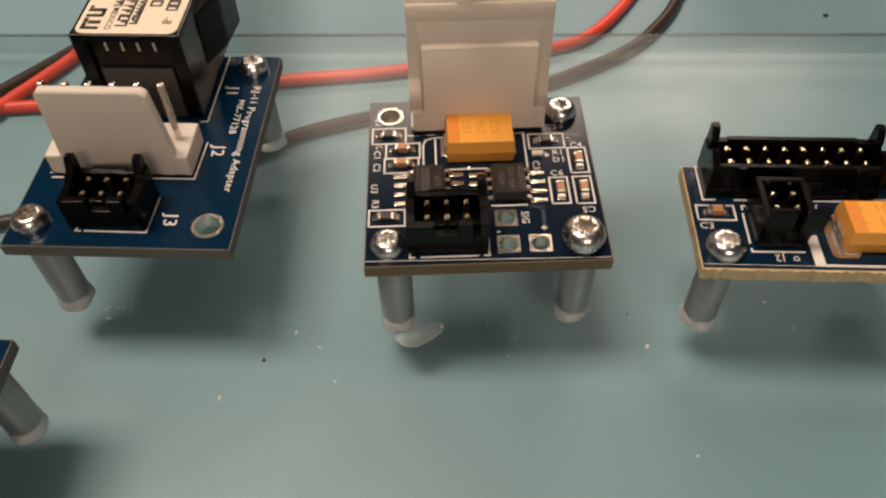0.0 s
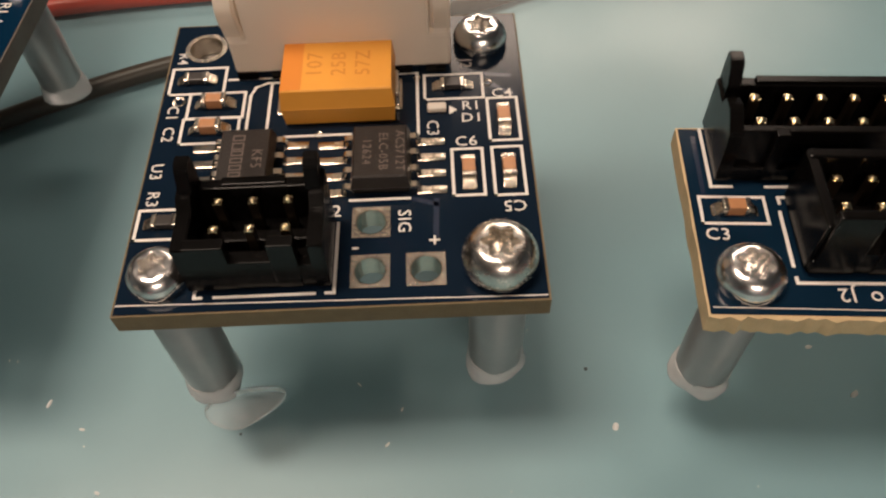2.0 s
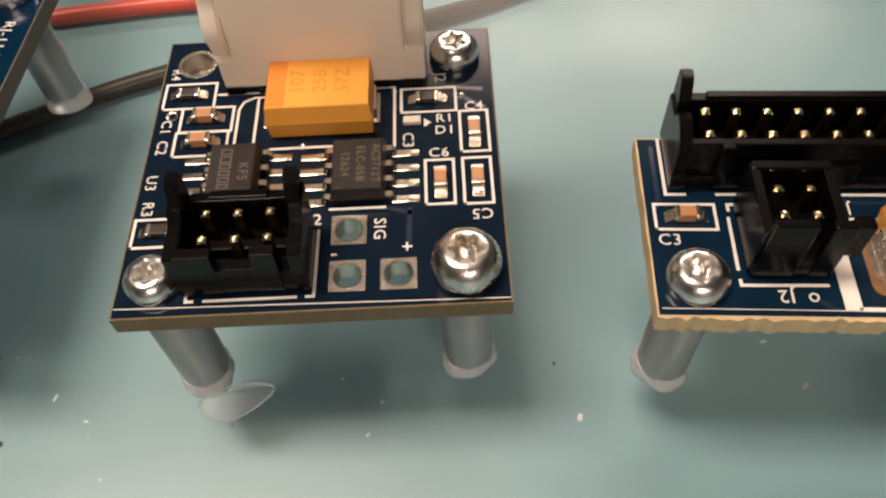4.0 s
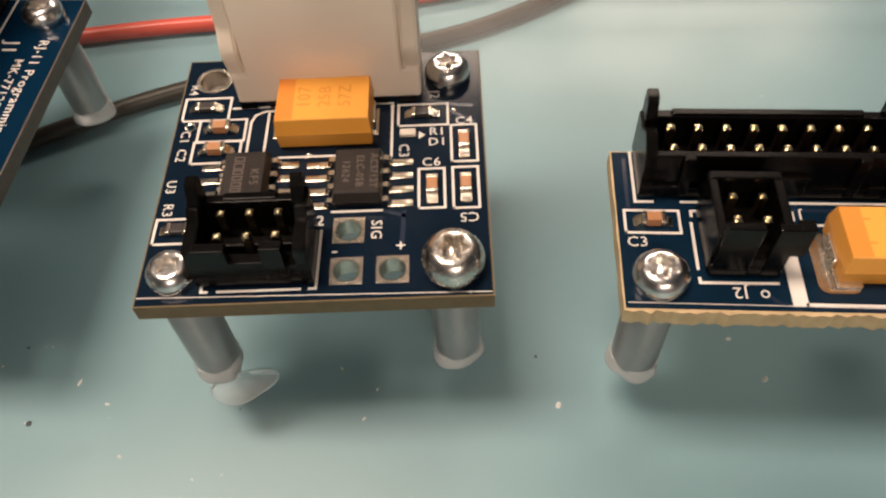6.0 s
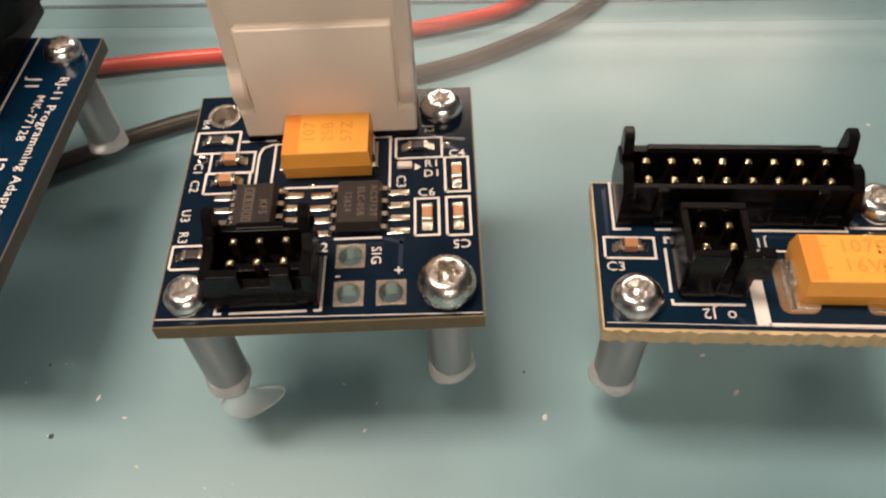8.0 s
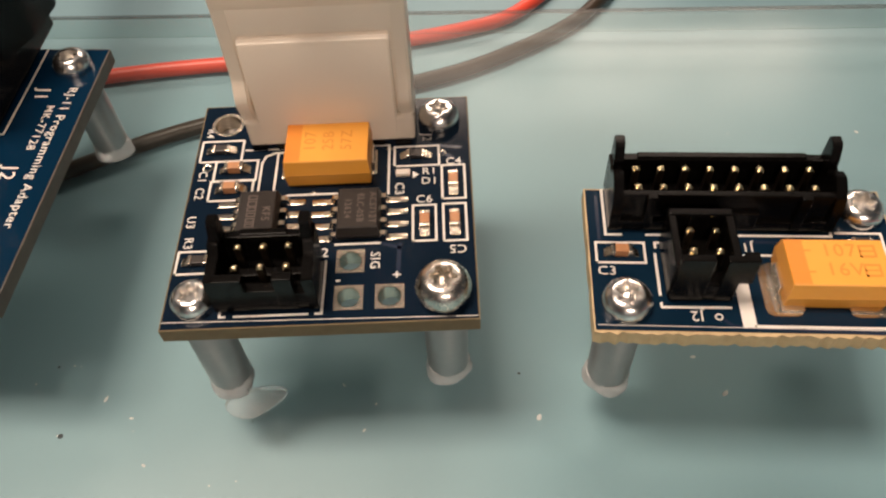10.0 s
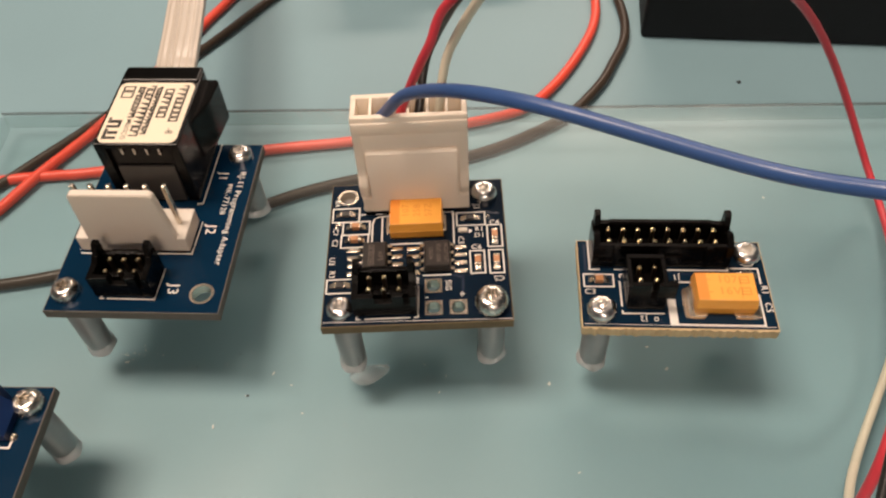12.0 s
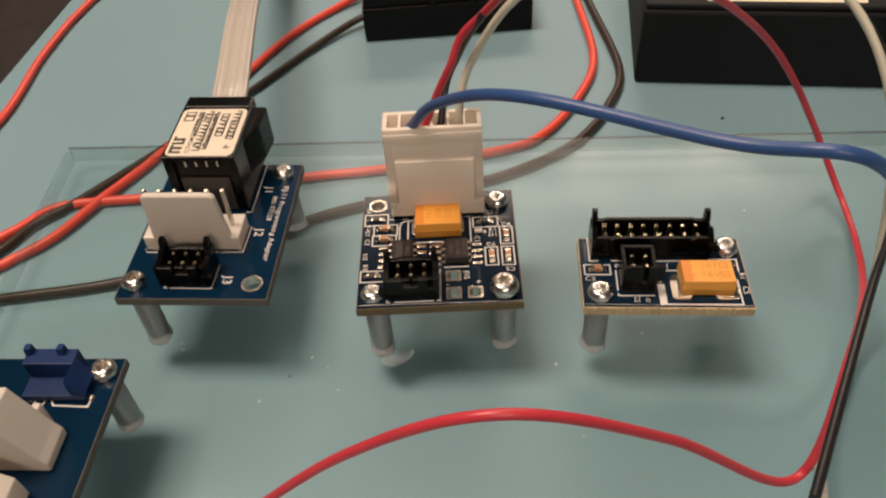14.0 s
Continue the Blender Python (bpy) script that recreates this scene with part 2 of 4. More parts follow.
def letters(bm, text, x, y, size, turn=0.0, z0=0.06, stretch=1.0, wide=0.004):
    """Words set flat on a board, centred on x, y."""
    cu = bpy.data.curves.new("words", "FONT")
    cu.body, cu.size, cu.align_x, cu.align_y, cu.offset = text, size, "CENTER", "CENTER", wide
    cu.resolution_u, cu.space_character = 2, 1.08
    ob = bpy.data.objects.new("words", cu)
    scene.collection.objects.link(ob)
    bpy.context.view_layer.update()
    me = bpy.data.meshes.new_from_object(ob.evaluated_get(bpy.context.evaluated_depsgraph_get()))
    m = Matrix.Translation((x, y, z0)) @ Matrix.Rotation(radians(turn), 4, "Z") @ Matrix.Diagonal((stretch, 1, 1, 1))
    me.transform(m)
    bm.from_mesh(me)
    bpy.data.objects.remove(ob)
    bpy.data.curves.remove(cu)
    bpy.data.meshes.remove(me)
    return bm


def frame_lines(bm, pts, w=0.2, closed=False, z=0.03):
    """Printed lines along points, w wide."""
    n = len(pts)
    for k in range(n if closed else n - 1):
        (xa, ya), (xb, yb) = pts[k], pts[(k + 1) % n]
        d = Vector((xb - xa, yb - ya, 0))
        if d.length < 1e-6:
            continue
        t = d.normalized() * w / 2
        s = Vector((-t.y, t.x, 0))
        a, b = Vector((xa, ya, 0)) - t, Vector((xb, yb, 0)) + t
        top = z + 0.002 * (k % 3)
        vs = [bm.verts.new((p.x, p.y, top)) for p in (a + s, a - s, b - s, b + s)]
        bm.faces.new(vs)
    return bm


def rect(x0, x1, y0, y1):
    return [(x0, y0), (x1, y0), (x1, y1), (x0, y1)]


# ---- room and bench ----
MAT_EDGE = [(-60, 400), (-107, 20), (-147, -300), (500, -300), (500, 400)]
BENCH = -1.5
# Unseen room shell, added for reflections and bounce light.
floor = part("floor", boxes((-1800, 1800, -1800, 1800, -800, -780)), PLASTER)
tagged(floor, "plain grey floor added to close the unseen room", "floor", kind="structure")
for name, row in (("wall_north", (-1800, 1800, 1800, 1850, -780, 1300)), ("wall_south", (-1800, 1800, -1850, -1800, -780, 1300)),
                  ("wall_east", (1800, 1850, -1800, 1800, -780, 1300)), ("wall_west", (-1850, -1800, -1800, 1800, -780, 1300))):
    tagged(part(name, boxes(row), PLASTER), "plain grey wall added to close the unseen room", "wall", kind="structure")
tagged(part("ceiling", boxes((-1850, 1850, -1850, 1850, 1300, 1350)), PLASTER), "plain grey ceiling added to close the unseen room", "ceiling", kind="structure")
bench = thing("workbench", 0, 100, -780, 0, "dark wooden workbench under a teal mat", "table")
part("benchtop", boxes((-700, 700, -450, 350, 740, 778.5), bevel=3), TABLE, bench)
for lx in (-660, 610):
    for ly in (-410, 260):
        part("leg", boxes((lx, lx + 50, ly, ly + 50, 0, 740), bevel=2), TABLE, bench)
tagged(part("bench_mat", prism(bmesh.new(), MAT_EDGE, BENCH, 0.0, "z"), MAT_TEAL), "smooth teal rubber bench mat on a dark table", "mat")

# clear plate over the mat, on rubber feet
PLATE_LO, PLATE_HI = 2.35, 5.35
plate = thing("acrylic_plate", 0, 0, 0, 0, "clear acrylic plate raised on small feet over teal mat", "plate")
RIM = 1.1
part("sheet", prism(bmesh.new(), [(-68.4 + RIM, -75), (128, -75), (131, 49.8 - RIM), (-67.6 + RIM, 59.6 - RIM)], PLATE_LO, PLATE_HI, "z"), CLEAR, plate)
bm = prism(bmesh.new(), [(-67.6 + RIM + 0.02, 59.6 - RIM + 0.02), (131, 49.8 - RIM + 0.02), (131, 49.8), (-67.6, 59.6)], PLATE_LO, PLATE_HI, "z")
bmesh.ops.bevel(bm, geom=list(bm.edges), offset=0.2, segments=2, affect="EDGES")
part("cut_edge", bm, CUT_EDGE, plate, "sawn edge tinted greyish for refraction")
# Thin tinted strip added as the refraction line of the top edge.
part("refraction_strip", prism(bmesh.new(), [(-67.6, 59.62), (131, 49.82), (131, 50.02), (-67.6, 59.82)], PLATE_HI - 0.55, PLATE_HI - 0.05, "z"), EDGE_REFRACTION, plate, "dark tinted strip in place of the cut edge's refraction line")
bm = prism(bmesh.new(), [(-68.5, -75), (-68.42 + RIM, -75), (-67.62 + RIM, 59.5 - RIM), (-67.62, 59.5 - RIM)], PLATE_LO, PLATE_HI, "z")
bmesh.ops.bevel(bm, geom=list(bm.edges), offset=0.2, segments=2, affect="EDGES")
part("cut_edge", bm, CUT_EDGE, plate, "sawn edge tinted greyish for refraction")
for fx, fy in ((-60, -66), (118, -66), (118, 42)):
    part("foot", lathe(bmesh.new(), [(0, 0), (4, 0), (4, 2.35), (0, 2.35)], fx, fy), ACRYLIC, plate)

ZB = 17.5  # top of the boards


# ---- electronic parts ----
def board(name, x, y, turn, w, d, holes, mask, core, label, rough_edge=False):
    """A circuit board on its legs; its corner of least x and y, at the top face, is the origin."""
    ob = thing(name, x, y, ZB, turn, label, "circuit board", "circuit boards on the plate")
    outline = [(0, 0), (w, 0), (w, d), (0, d)]
    rnd = random.Random(5)
    if rough_edge:
        n = 46
        front = [(w * k / n + (rnd.uniform(-0.12, 0.12) if 0 < k < n else 0), (0.28 if k % 2 else 0.44) + rnd.uniform(-0.09, 0.09)) for k in range(n + 1)]
        side = [(rnd.uniform(-0.04, 0.04), d * k / 14) for k in range(13, 0, -1)]
        core_line = front + [(w, d), (0, d)] + side
    else:
        core_line = outline
    part("substrate", sheet(core_line, holes, -1.57, -0.04), core, ob)
    inset = 0.12
    front = 0.62 if rough_edge else inset
    part("solder_mask", sheet([(inset, front), (w - inset, front), (w - inset, d - inset), (inset, d - inset)], holes, -0.04, 0.0), mask, ob)
    return ob


def screw(ob, x, y, r=1.9, h=1.6, mat=None, lift=0.0, spin=20):
    """A rounded screw head with a six-lobed socket."""
    bm = bmesh.new()
    n = 48
    prof = [(r * 0.97, lift), (r, lift + h * 0.28), (r * 0.97, lift + h * 0.5), (r * 0.86, lift + h * 0.76), (r * 0.70, lift + h * 0.93), (0.56 * r, lift + h)]
    rings = []
    for rr, z in prof:
        rings.append([bm.verts.new((x + rr * math.cos(2 * math.pi * k / n), y + rr * math.sin(2 * math.pi * k / n), z)) for k in range(n)])

    def lobes(f, z):
        out = []
        for k in range(n):
            a = 2 * math.pi * k / n
            rr = r * f * (1 + 0.2 * math.cos(6 * (a + radians(spin))))
            out.append(bm.verts.new((x + rr * math.cos(a), y + rr * math.sin(a), z)))
        return out
    rings += [lobes(0.44, lift + h * 0.985), lobes(0.37, lift + h * 0.35)]
    for a, b in zip(rings, rings[1:]):
        for k in range(n):
            bm.faces.new((a[k], a[(k + 1) % n], b[(k + 1) % n], b[k]))
    bm.faces.new(rings[-1])
    bm.faces.new(rings[0][::-1])
    if lift:
        lathe(bm, [(0, 0.03), (r * 0.8, 0.03), (r * 0.83, lift), (0, lift)], x, y)
    part("screw", bm, mat or STEEL, ob, smooth=True)


def standoff(ob, x, y, seed=0, blob=0.7):
    """A round metal standoff under a board, with a blob of glue at its foot."""
    lo = PLATE_HI - ZB
    bm = lathe(bmesh.new(), [(0, -1.58), (1.75, -1.58), (1.85, -1.7), (1.85, lo + 1.5), (1.75, lo + 1.4), (0, lo + 1.4)], x, y)
    part("standoff", bm, ALUMINIUM, ob, smooth=True)
    rnd = random.Random(seed)
    a0 = rnd.uniform(0, 6)
    bm, n, rings = bmesh.new(), 26, []
    for f, z in ((0.0, 1.7), (1.86, 1.75), (1.93, 1.5), (1.97, 1.0), (2.02, 0.5), (2.0, 0.15), (1.9, 0.0)):
        if f == 0:
            rings.append([bm.verts.new((x, y, lo + z))])
            continue
        ring = []
        for k in range(n):
            a = 2 * math.pi * k / n
            wob = 1 + 0.03 * math.sin(5 * a + 4 * z + a0) + blob * max(0, (2.0 - z) / 2.0) * (0.10 * math.sin(2 * a + a0) + 0.07 * math.sin(3 * a + 2 * a0))
            ring.append(bm.verts.new((x + f * wob * math.cos(a), y + f * wob * math.sin(a), lo + z + 0.02)))
        rings.append(ring)
    for k in range(n):
        bm.faces.new((rings[0][0], rings[1][k], rings[1][(k + 1) % n]))
    for a, b in zip(rings[1:], rings[2:]):
        for k in range(n):
            bm.faces.new((a[k], b[k], b[(k + 1) % n], a[(k + 1) % n]))
    bm.faces.new(rings[-1])
    part("glue_blob", bm, GLUE, ob, "clear glue blob at the foot", smooth=True)


def glue_flake(ob, x, y):
    """A thin loose lip of glue lying beside a foot."""
    lo = PLATE_HI - ZB
    pts = [(x + 2.6 * math.cos(a) + 0.5 * math.sin(2 * a), y + 1.3 * math.sin(a) + 0.5 * math.cos(a), lo + 0.5 + 0.35 * math.sin(a + 0.6))
           for a in [2 * math.pi * k / 16 for k in range(17)]]
    lip = part("glue_lip", tube(pts, 0.07, 8, steps=3), GLUE_FILM, ob, "clear curled lip of glue", smooth=True)
    bm = bmesh.new()
    rings = [[bm.verts.new((x + (px - x) * f, y + (py - y) * f, lo + 0.06 + (pz - lo - 0.06) * h)) for px, py, pz in pts[:-1]]
             for f, h in ((1.0, 1.0), (0.72, 0.55), (0.4, 0.75), (0.4, 0.1), (1.0, 0.1))]
    for a, b in zip(rings, rings[1:] + rings[:1]):
        for k in range(16):
            if not (a is rings[2] or a is rings[3]):
                bm.faces.new((a[k], a[(k + 1) % 16], b[(k + 1) % 16], b[k]))
    bm.faces.new(rings[2])
    bm.faces.new(rings[3][::-1])
    for k in range(16):
        bm.faces.new((rings[4][k], rings[4][(k + 1) % 16], rings[3][(k + 1) % 16], rings[3][k]))
    bmesh.ops.recalc_face_normals(bm, faces=bm.faces)
    part("glue_film", bm, GLUE_FILM, lip, smooth=True)


def ring_hole(ob, x, y, r, lip, mat=None, square=0.0):
    """The plated rim of a hole through a board."""
    if square:
        h = square / 2
        part("solder_pad", sheet(rect(x - h, x + h, y - h, y + h), [(x, y, r - 0.03)], 0.0, 0.05), mat or SOLDER, ob)
    else:
        part("plated_rim", lathe(bmesh.new(), [(r - 0.04, -1.5), (r - 0.04, 0.05), (r + lip, 0.05), (r + lip, 0.0)], x, y), mat or SOLDER, ob)


def pin_part(parent, x, y, lo, hi):
    """A square pin: shaft coloured dark for the shade in its shroud, bright rounded tip."""
    bm = boxes((x - 0.25, x + 0.25, y - 0.25, y + 0.25, lo, hi - 0.14))
    lathe(bm, [(0.27, hi - 0.14), (0.25, hi - 0.06), (0.16, hi), (0, hi + 0.03)], x, y, 12)
    ob = part("pin", bm, PIN_SHAFT, parent)
    ob.data.materials.append(GOLD)
    for p in ob.data.polygons:
        if p.center.z > (hi - 0.145) * MM:
            p.material_index = 1
    return ob


def header(ob, x, y, cols, mat=None, label="black shrouded two-row pin header"):
    """A shrouded, latched two-row pin header of 2 mm pitch; x, y is its first pin of the front row."""
    mat = mat or BLACK
    x0, x1 = x - 2.15, x + 2 * (cols - 1) + 2.15
    yf, yb = y - 1.6, y + 3.5
    body = part("pin_header", boxes((x0 + 0.3, x1 - 0.3, yf + 0.12, yb - 0.12, 0.2, 1.3), bevel=0.08), mat, ob, label)
    bm = boxes((x0 + 0.6, x1 - 0.6, yb - 0.75, yb - 0.02, 0.5, 4.25), bevel=0.08)
    block(bm, x0 + 2.3, x1 - 2.3, yb - 0.66, yb - 0.06, 3.6, 4.48, bevel=0.08)
    part("back_wall", bm, mat, body)
    if cols == 3:
        fronts = [(x0 + 0.6, x + 0.75, 0.02, 0.8, 4.35), (x + 3.05, x + 4.55, 0.02, 0.8, 4.4), (x + 0.6, x + 3.2, 0.06, 0.95, 2.85), (x + 4.4, x1 - 0.6, 0.14, 0.7, 2.3)]
    else:
        fronts = [(x0 + 0.6, x1 - 0.6, 0.42, 1.0, 4.3), (x + 0.55, x + 1.4, 0.03, 0.7, 4.36), (x1 - 3.55, x1 - 2.7, 0.03, 0.7, 4.36),
                  (x + 3.9, x1 - 6.4, 0.06, 0.7, 2.5), (x0 + 0.6, x0 + 1.95, 0.06, 0.7, 1.5), (x1 - 2.0, x1 - 0.65, 0.06, 0.7, 1.5)]
    for a, b, near, far, top in fronts:
        part("front_wall", boxes((a, b, yf + near, yf + far, 0.3, top), bevel=0.09), mat, body)
    part("contact_bridge", boxes((x0 + 0.8, x1 - 0.8, y + 0.5, y + 1.3, 1.2, 2.2), bevel=0.1), mat, body)
    if cols == 3:
        plate = [(yf, 0.25), (yf, 4.3), (y + 1.0, 4.3), (y + 1.7, 4.9), (yb, 4.9), (yb, 0.25)]
    else:
        plate = [(yf, 0.25), (yf, 2.7), (yf + 0.25, 4.2), (y - 0.1, 5.0), (y + 0.35, 5.1), (y + 1.05, 4.9), (y + 1.35, 4.2), (yb, 4.2), (yb, 0.25)]
    tab = [(y + 1.75, 3.9), (y + 1.85, 5.0), (y + 2.4, 6.2), (y + 2.7, 6.45), (yb - 0.1, 6.45), (yb + 0.08, 6.2), (yb + 0.08, 3.9)]
    for a, s in ((x0, 1), (x1, -1)):
        for name, outline, lo, hi in (("side_wall", plate, 0.0, 0.85), ("latch", tab, 0.18, 1.0)):
            bm = prism(bmesh.new(), outline, *sorted((a + s * lo, a + s * hi)), "x")
            bmesh.ops.recalc_face_normals(bm, faces=bm.faces)
            bmesh.ops.bevel(bm, geom=list(bm.edges), offset=0.07, segments=2, affect="EDGES")
            part(name, bm, mat, body)
    mesh = None
    for i in range(cols):
        for j in range(2):
            if mesh is None:
                pin = pin_part(body, 0, 0, 0.9, 4.15)
                mesh = pin.data
            else:
                pin = new("pin", mesh)
                pin.parent = body
            pin.matrix_local = pose((x + 2 * i) * MM, (y + 1.98 * j) * MM, 0)
    return body


def chip_part(ob, x, y, turn=0, kind="capacitor"):
    """A small two-ended surface part with solder fillets."""
    tall = 0.75 if kind == "capacitor" else 0.45
    m = pose(x * MM, y * MM, 0, 0, 0, turn)
    body = part("chip_" + kind, boxes((-0.52, 0.52, -0.4, 0.4, 0.1, 0.1 + tall), bevel=0.05), CERAMIC if kind == "capacitor" else RESISTOR, ob)
    body.matrix_local = m
    for s in (-1, 1):
        part("end_cap", boxes((min(s * 0.5, s * 0.86), max(s * 0.5, s * 0.86), -0.46, 0.46, 0.08, 0.12 + tall), bevel=0.09), SOLDER, body)
        bm = prism(bmesh.new(), [(s * 0.7, 0.03), (s * 1.45, 0.03), (s * 1.4, 0.12), (s * 1.05, 0.25), (s * 0.86, tall * 0.75), (s * 0.7, tall * 0.7)], -0.42, 0.42, "y")
        bmesh.ops.bevel(bm, geom=list(bm.edges), offset=0.07, segments=2, affect="EDGES")
        part("solder_fillet", bm, SOLDER, body, smooth=True)


def soic(ob, x0, x1, y0, y1, pads_l, pads_r, marks):
    """An eight-legged chip, legs at both long sides."""
    bm = bmesh.new()
    levels = []
    for z, ins in ((0.15, 0.12), (0.85, -0.08), (1.62, 0.1), (1.7, 0.18)):
        levels.append([bm.verts.new((px, py, z)) for px, py in rect(x0 + ins, x1 - ins, y0 + ins * 1.5, y1 - ins)])
    for a, b in zip(levels, levels[1:]):
        for k in range(4):
            bm.faces.new((a[k], a[(k + 1) % 4], b[(k + 1) % 4], b[k]))
    bm.faces.new(levels[0][::-1])
    bm.faces.new(levels[-1])
    body = part("chip", bm, EPOXY, ob, "black eight-legged chip")
    for k in range(4):
        yy = y0 + 0.25 + (y1 - y0 - 0.5) * k / 3
        for s, edge, out in ((-1, x0, pads_l), (1, x1, pads_r)):
            prof = [(edge - s * 0.1, 0.78), (edge + s * 0.45, 0.78), (edge + s * 0.6, 0.7), (edge + s * 0.78, 0.25), (edge + s * 1.35, 0.2),
                    (edge + s * 1.35, 0.08), (edge + s * 0.68, 0.1), (edge + s * 0.5, 0.58), (edge - s * 0.1, 0.6)]
            part("leg", prism(bmesh.new(), prof, yy - 0.22, yy + 0.22, "y"), SOLDER, body)
            a, b = sorted((edge + s * 0.45, out))
            part("solder_joint", boxes((a, b, yy - 0.31, yy + 0.31, 0.0, 0.16), bevel=0.075), SOLDER, body, smooth=True)
    bm = bmesh.new()
    marks(bm)
    part("marking", bm, EPOXY_INK, body, "faint grey chip marking")
    return body


def tantalum(ob, x0, x1, y0, y1, h, words, turn):
    """A moulded yellow capacitor with its band, legs and print."""
    bm, levels = bmesh.new(), []
    for z, ins in ((0.12, 0.2), (h * 0.5, 0.0), (h * 0.53, -0.03), (h * 0.56, 0.0), (h - 0.08, 0.27), (h, 0.35)):
        levels.append([bm.verts.new((px, py, z)) for px, py in rect(x0 + ins * 0.45, x1 - ins * 0.45, y0 + ins, y1 - ins)])
    for a, b in zip(levels, levels[1:]):
        for k in range(4):
            bm.faces.new((a[k], a[(k + 1) % 4], b[(k + 1) % 4], b[k]))
    bm.faces.new(levels[0][::-1])
    bm.faces.new(levels[-1])
    body = part("tantalum_capacitor", bm, TANTALUM, ob, "yellow moulded capacitor with an orange polarity band")
    part("polarity_band", boxes((x0 + 0.16, x0 + 1.5, y0 + 0.36, y1 - 0.36, h - 0.05, h + 0.012)), TANT_BAND, body)
    yc = (y0 + y1) / 2
    for s, e in ((-1, x0), (1, x1)):
        a, b = sorted((e - s * 0.6, e + s * 0.22))
        part("terminal", boxes((a, b, yc - 1.2, yc + 1.2, 0.05, h * 0.42), bevel=0.08), NICKEL, body)
    bm = bmesh.new()
    for text, lx, ly, size, st in words:
        letters(bm, text, lx, ly, size, turn, h + 0.02, st)
    part("print", bm, TANT_INK, body)
    return body


# ---- board with the current sensor ----
B2 = board("sensor_board", 0, 0, 0, 25.4, 25.4, [(2.5, 22.75, 1.25), (14.93, 6.07, 0.95), (14.93, 2.45, 0.95), (18.24, 2.45, 0.95)], MASK_NAVY, FR4,
           "navy circuit board on metal standoffs with a tall white connector")
bm = bmesh.new()
for r in ((0.45, 4.3, 18.0, 20.6), (2.05, 5.9, 15.6, 18.0), (1.9, 5.75, 13.25, 15.55), (18.45, 22.5, 16.5, 18.9), (22.72, 24.75, 12.45, 16.4),
          (20.12, 22.1, 7.9, 11.8), (22.75, 24.7, 7.8, 11.85), (0.35, 4.2, 5.4, 7.7)):
    frame_lines(bm, rect(*r), 0.2, True)
for line in ([(6.3, 13.6), (6.3, 17.6), (6.6, 18.4), (7.4, 18.8), (8.8, 18.8)], [(7.7, 13.6), (7.7, 18.6)], [(4.6, 19.3), (8.9, 19.3)], [(16.2, 19.2), (17.95, 19.2), (17.95, 13.3)],
             [(9.0, 13.55), (13.4, 13.55)], [(13.6, 7.85), (17.3, 7.85)], [(5.9, 1.05), (11.7, 1.05)], [(4.7, 1.8), (4.7, 1.05), (5.1, 1.05)], [(12.9, 6.1), (12.85, 1.05), (12.4, 1.05)]):
    frame_lines(bm, line, 0.2)
bm.faces.new([bm.verts.new(p) for p in ((20.1, 15.0, 0.03), (20.1, 15.85, 0.03), (20.65, 15.42, 0.03))])
for text, x, y, size, turn in (("R4", 0.95, 21.7, 1.15, -90), ("C1", 1.0, 16.2, 1.2, -90), ("C2", 1.0, 14.2, 1.2, -90), ("U3", 0.8, 10.9, 1.2, -90), ("R3", 0.95, 8.6, 1.2, -90),
                               ("R1", 21.6, 15.75, 1.25, 0), ("D1", 21.6, 14.6, 1.25, 0), ("C4", 23.8, 16.85, 1.25, 0), ("C3", 18.9, 13.8, 1.25, -90), ("C6", 21.1, 12.45, 1.3, 0),
                               ("J2", 21.4, 20.0, 1.3, -90), ("SIG", 16.95, 6.05, 1.25, -90), ("2", 12.75, 7.0, 1.4, 0), ("C5", 23.9, 6.95, 1.3, 180), ("+", 18.8, 4.45, 1.5, 0), ("-", 14.0, 4.25, 1.6, 0)):
    letters(bm, text, x, y, size * 0.93, turn, 0.035)
# pale line along the solder mask's front edge, drawn with the print
frame_lines(bm, [(0.2, 0.74), (25.2, 0.3)], 0.07)
tagged(part("silkscreen", bm, SILK, B2), kind="stuff")
bm = bmesh.new()
for line in ([(19.0, 7.6), (18.9, 4.9)], [(17.0, 8.0), (19.0, 7.3)], [(23.0, 17.9), (24.2, 16.9), (24.5, 16.8)], [(21.8, 19.0), (24.4, 18.6)], [(17.2, 13.2), (18.4, 12.6)]):
    frame_lines(bm, line, 0.35, z=0.012)
part("trace", bm, TRACE, B2)
for x, y, r, sq in ((2.5, 22.75, 1.25, 0), (14.93, 6.07, 0.95, 2.35), (14.93, 2.45, 0.95, 2.35), (18.24, 2.45, 0.95, 2.35)):
    ring_hole(B2, x, y, r, 0.28, square=sq)
    if sq:
        ring_hole(B2, x, y, r, 0.02)
for x, y, r in ((22.85, 17.95, 0.22), (17.95, 18.7, 0.16), (11.3, 13.6, 0.18), (1.3, 17.3, 0.3)):
    part("via", lathe(bmesh.new(), [(r, 0.0), (r * 1.5, 0.04), (r * 1.6, 0.0)], x, y, 12), SOLDER, B2)
screw(B2, 2.45, 2.55, 1.8, 1.5)
screw(B2, 22.6, 2.55, 2.25, 1.9, NICKEL, lift=0.5, spin=5)
screw(B2, 22.6, 22.3, 1.95, 1.6)
for k, (x, y) in enumerate(((2.9, 1.9), (22.6, 2.4), (22.6, 22.3), (2.5, 22.7))):
    standoff(B2, x, y, k)
glue_flake(B2, 5.2, -0.6)
header(B2, 6.6, 2.95, 3)
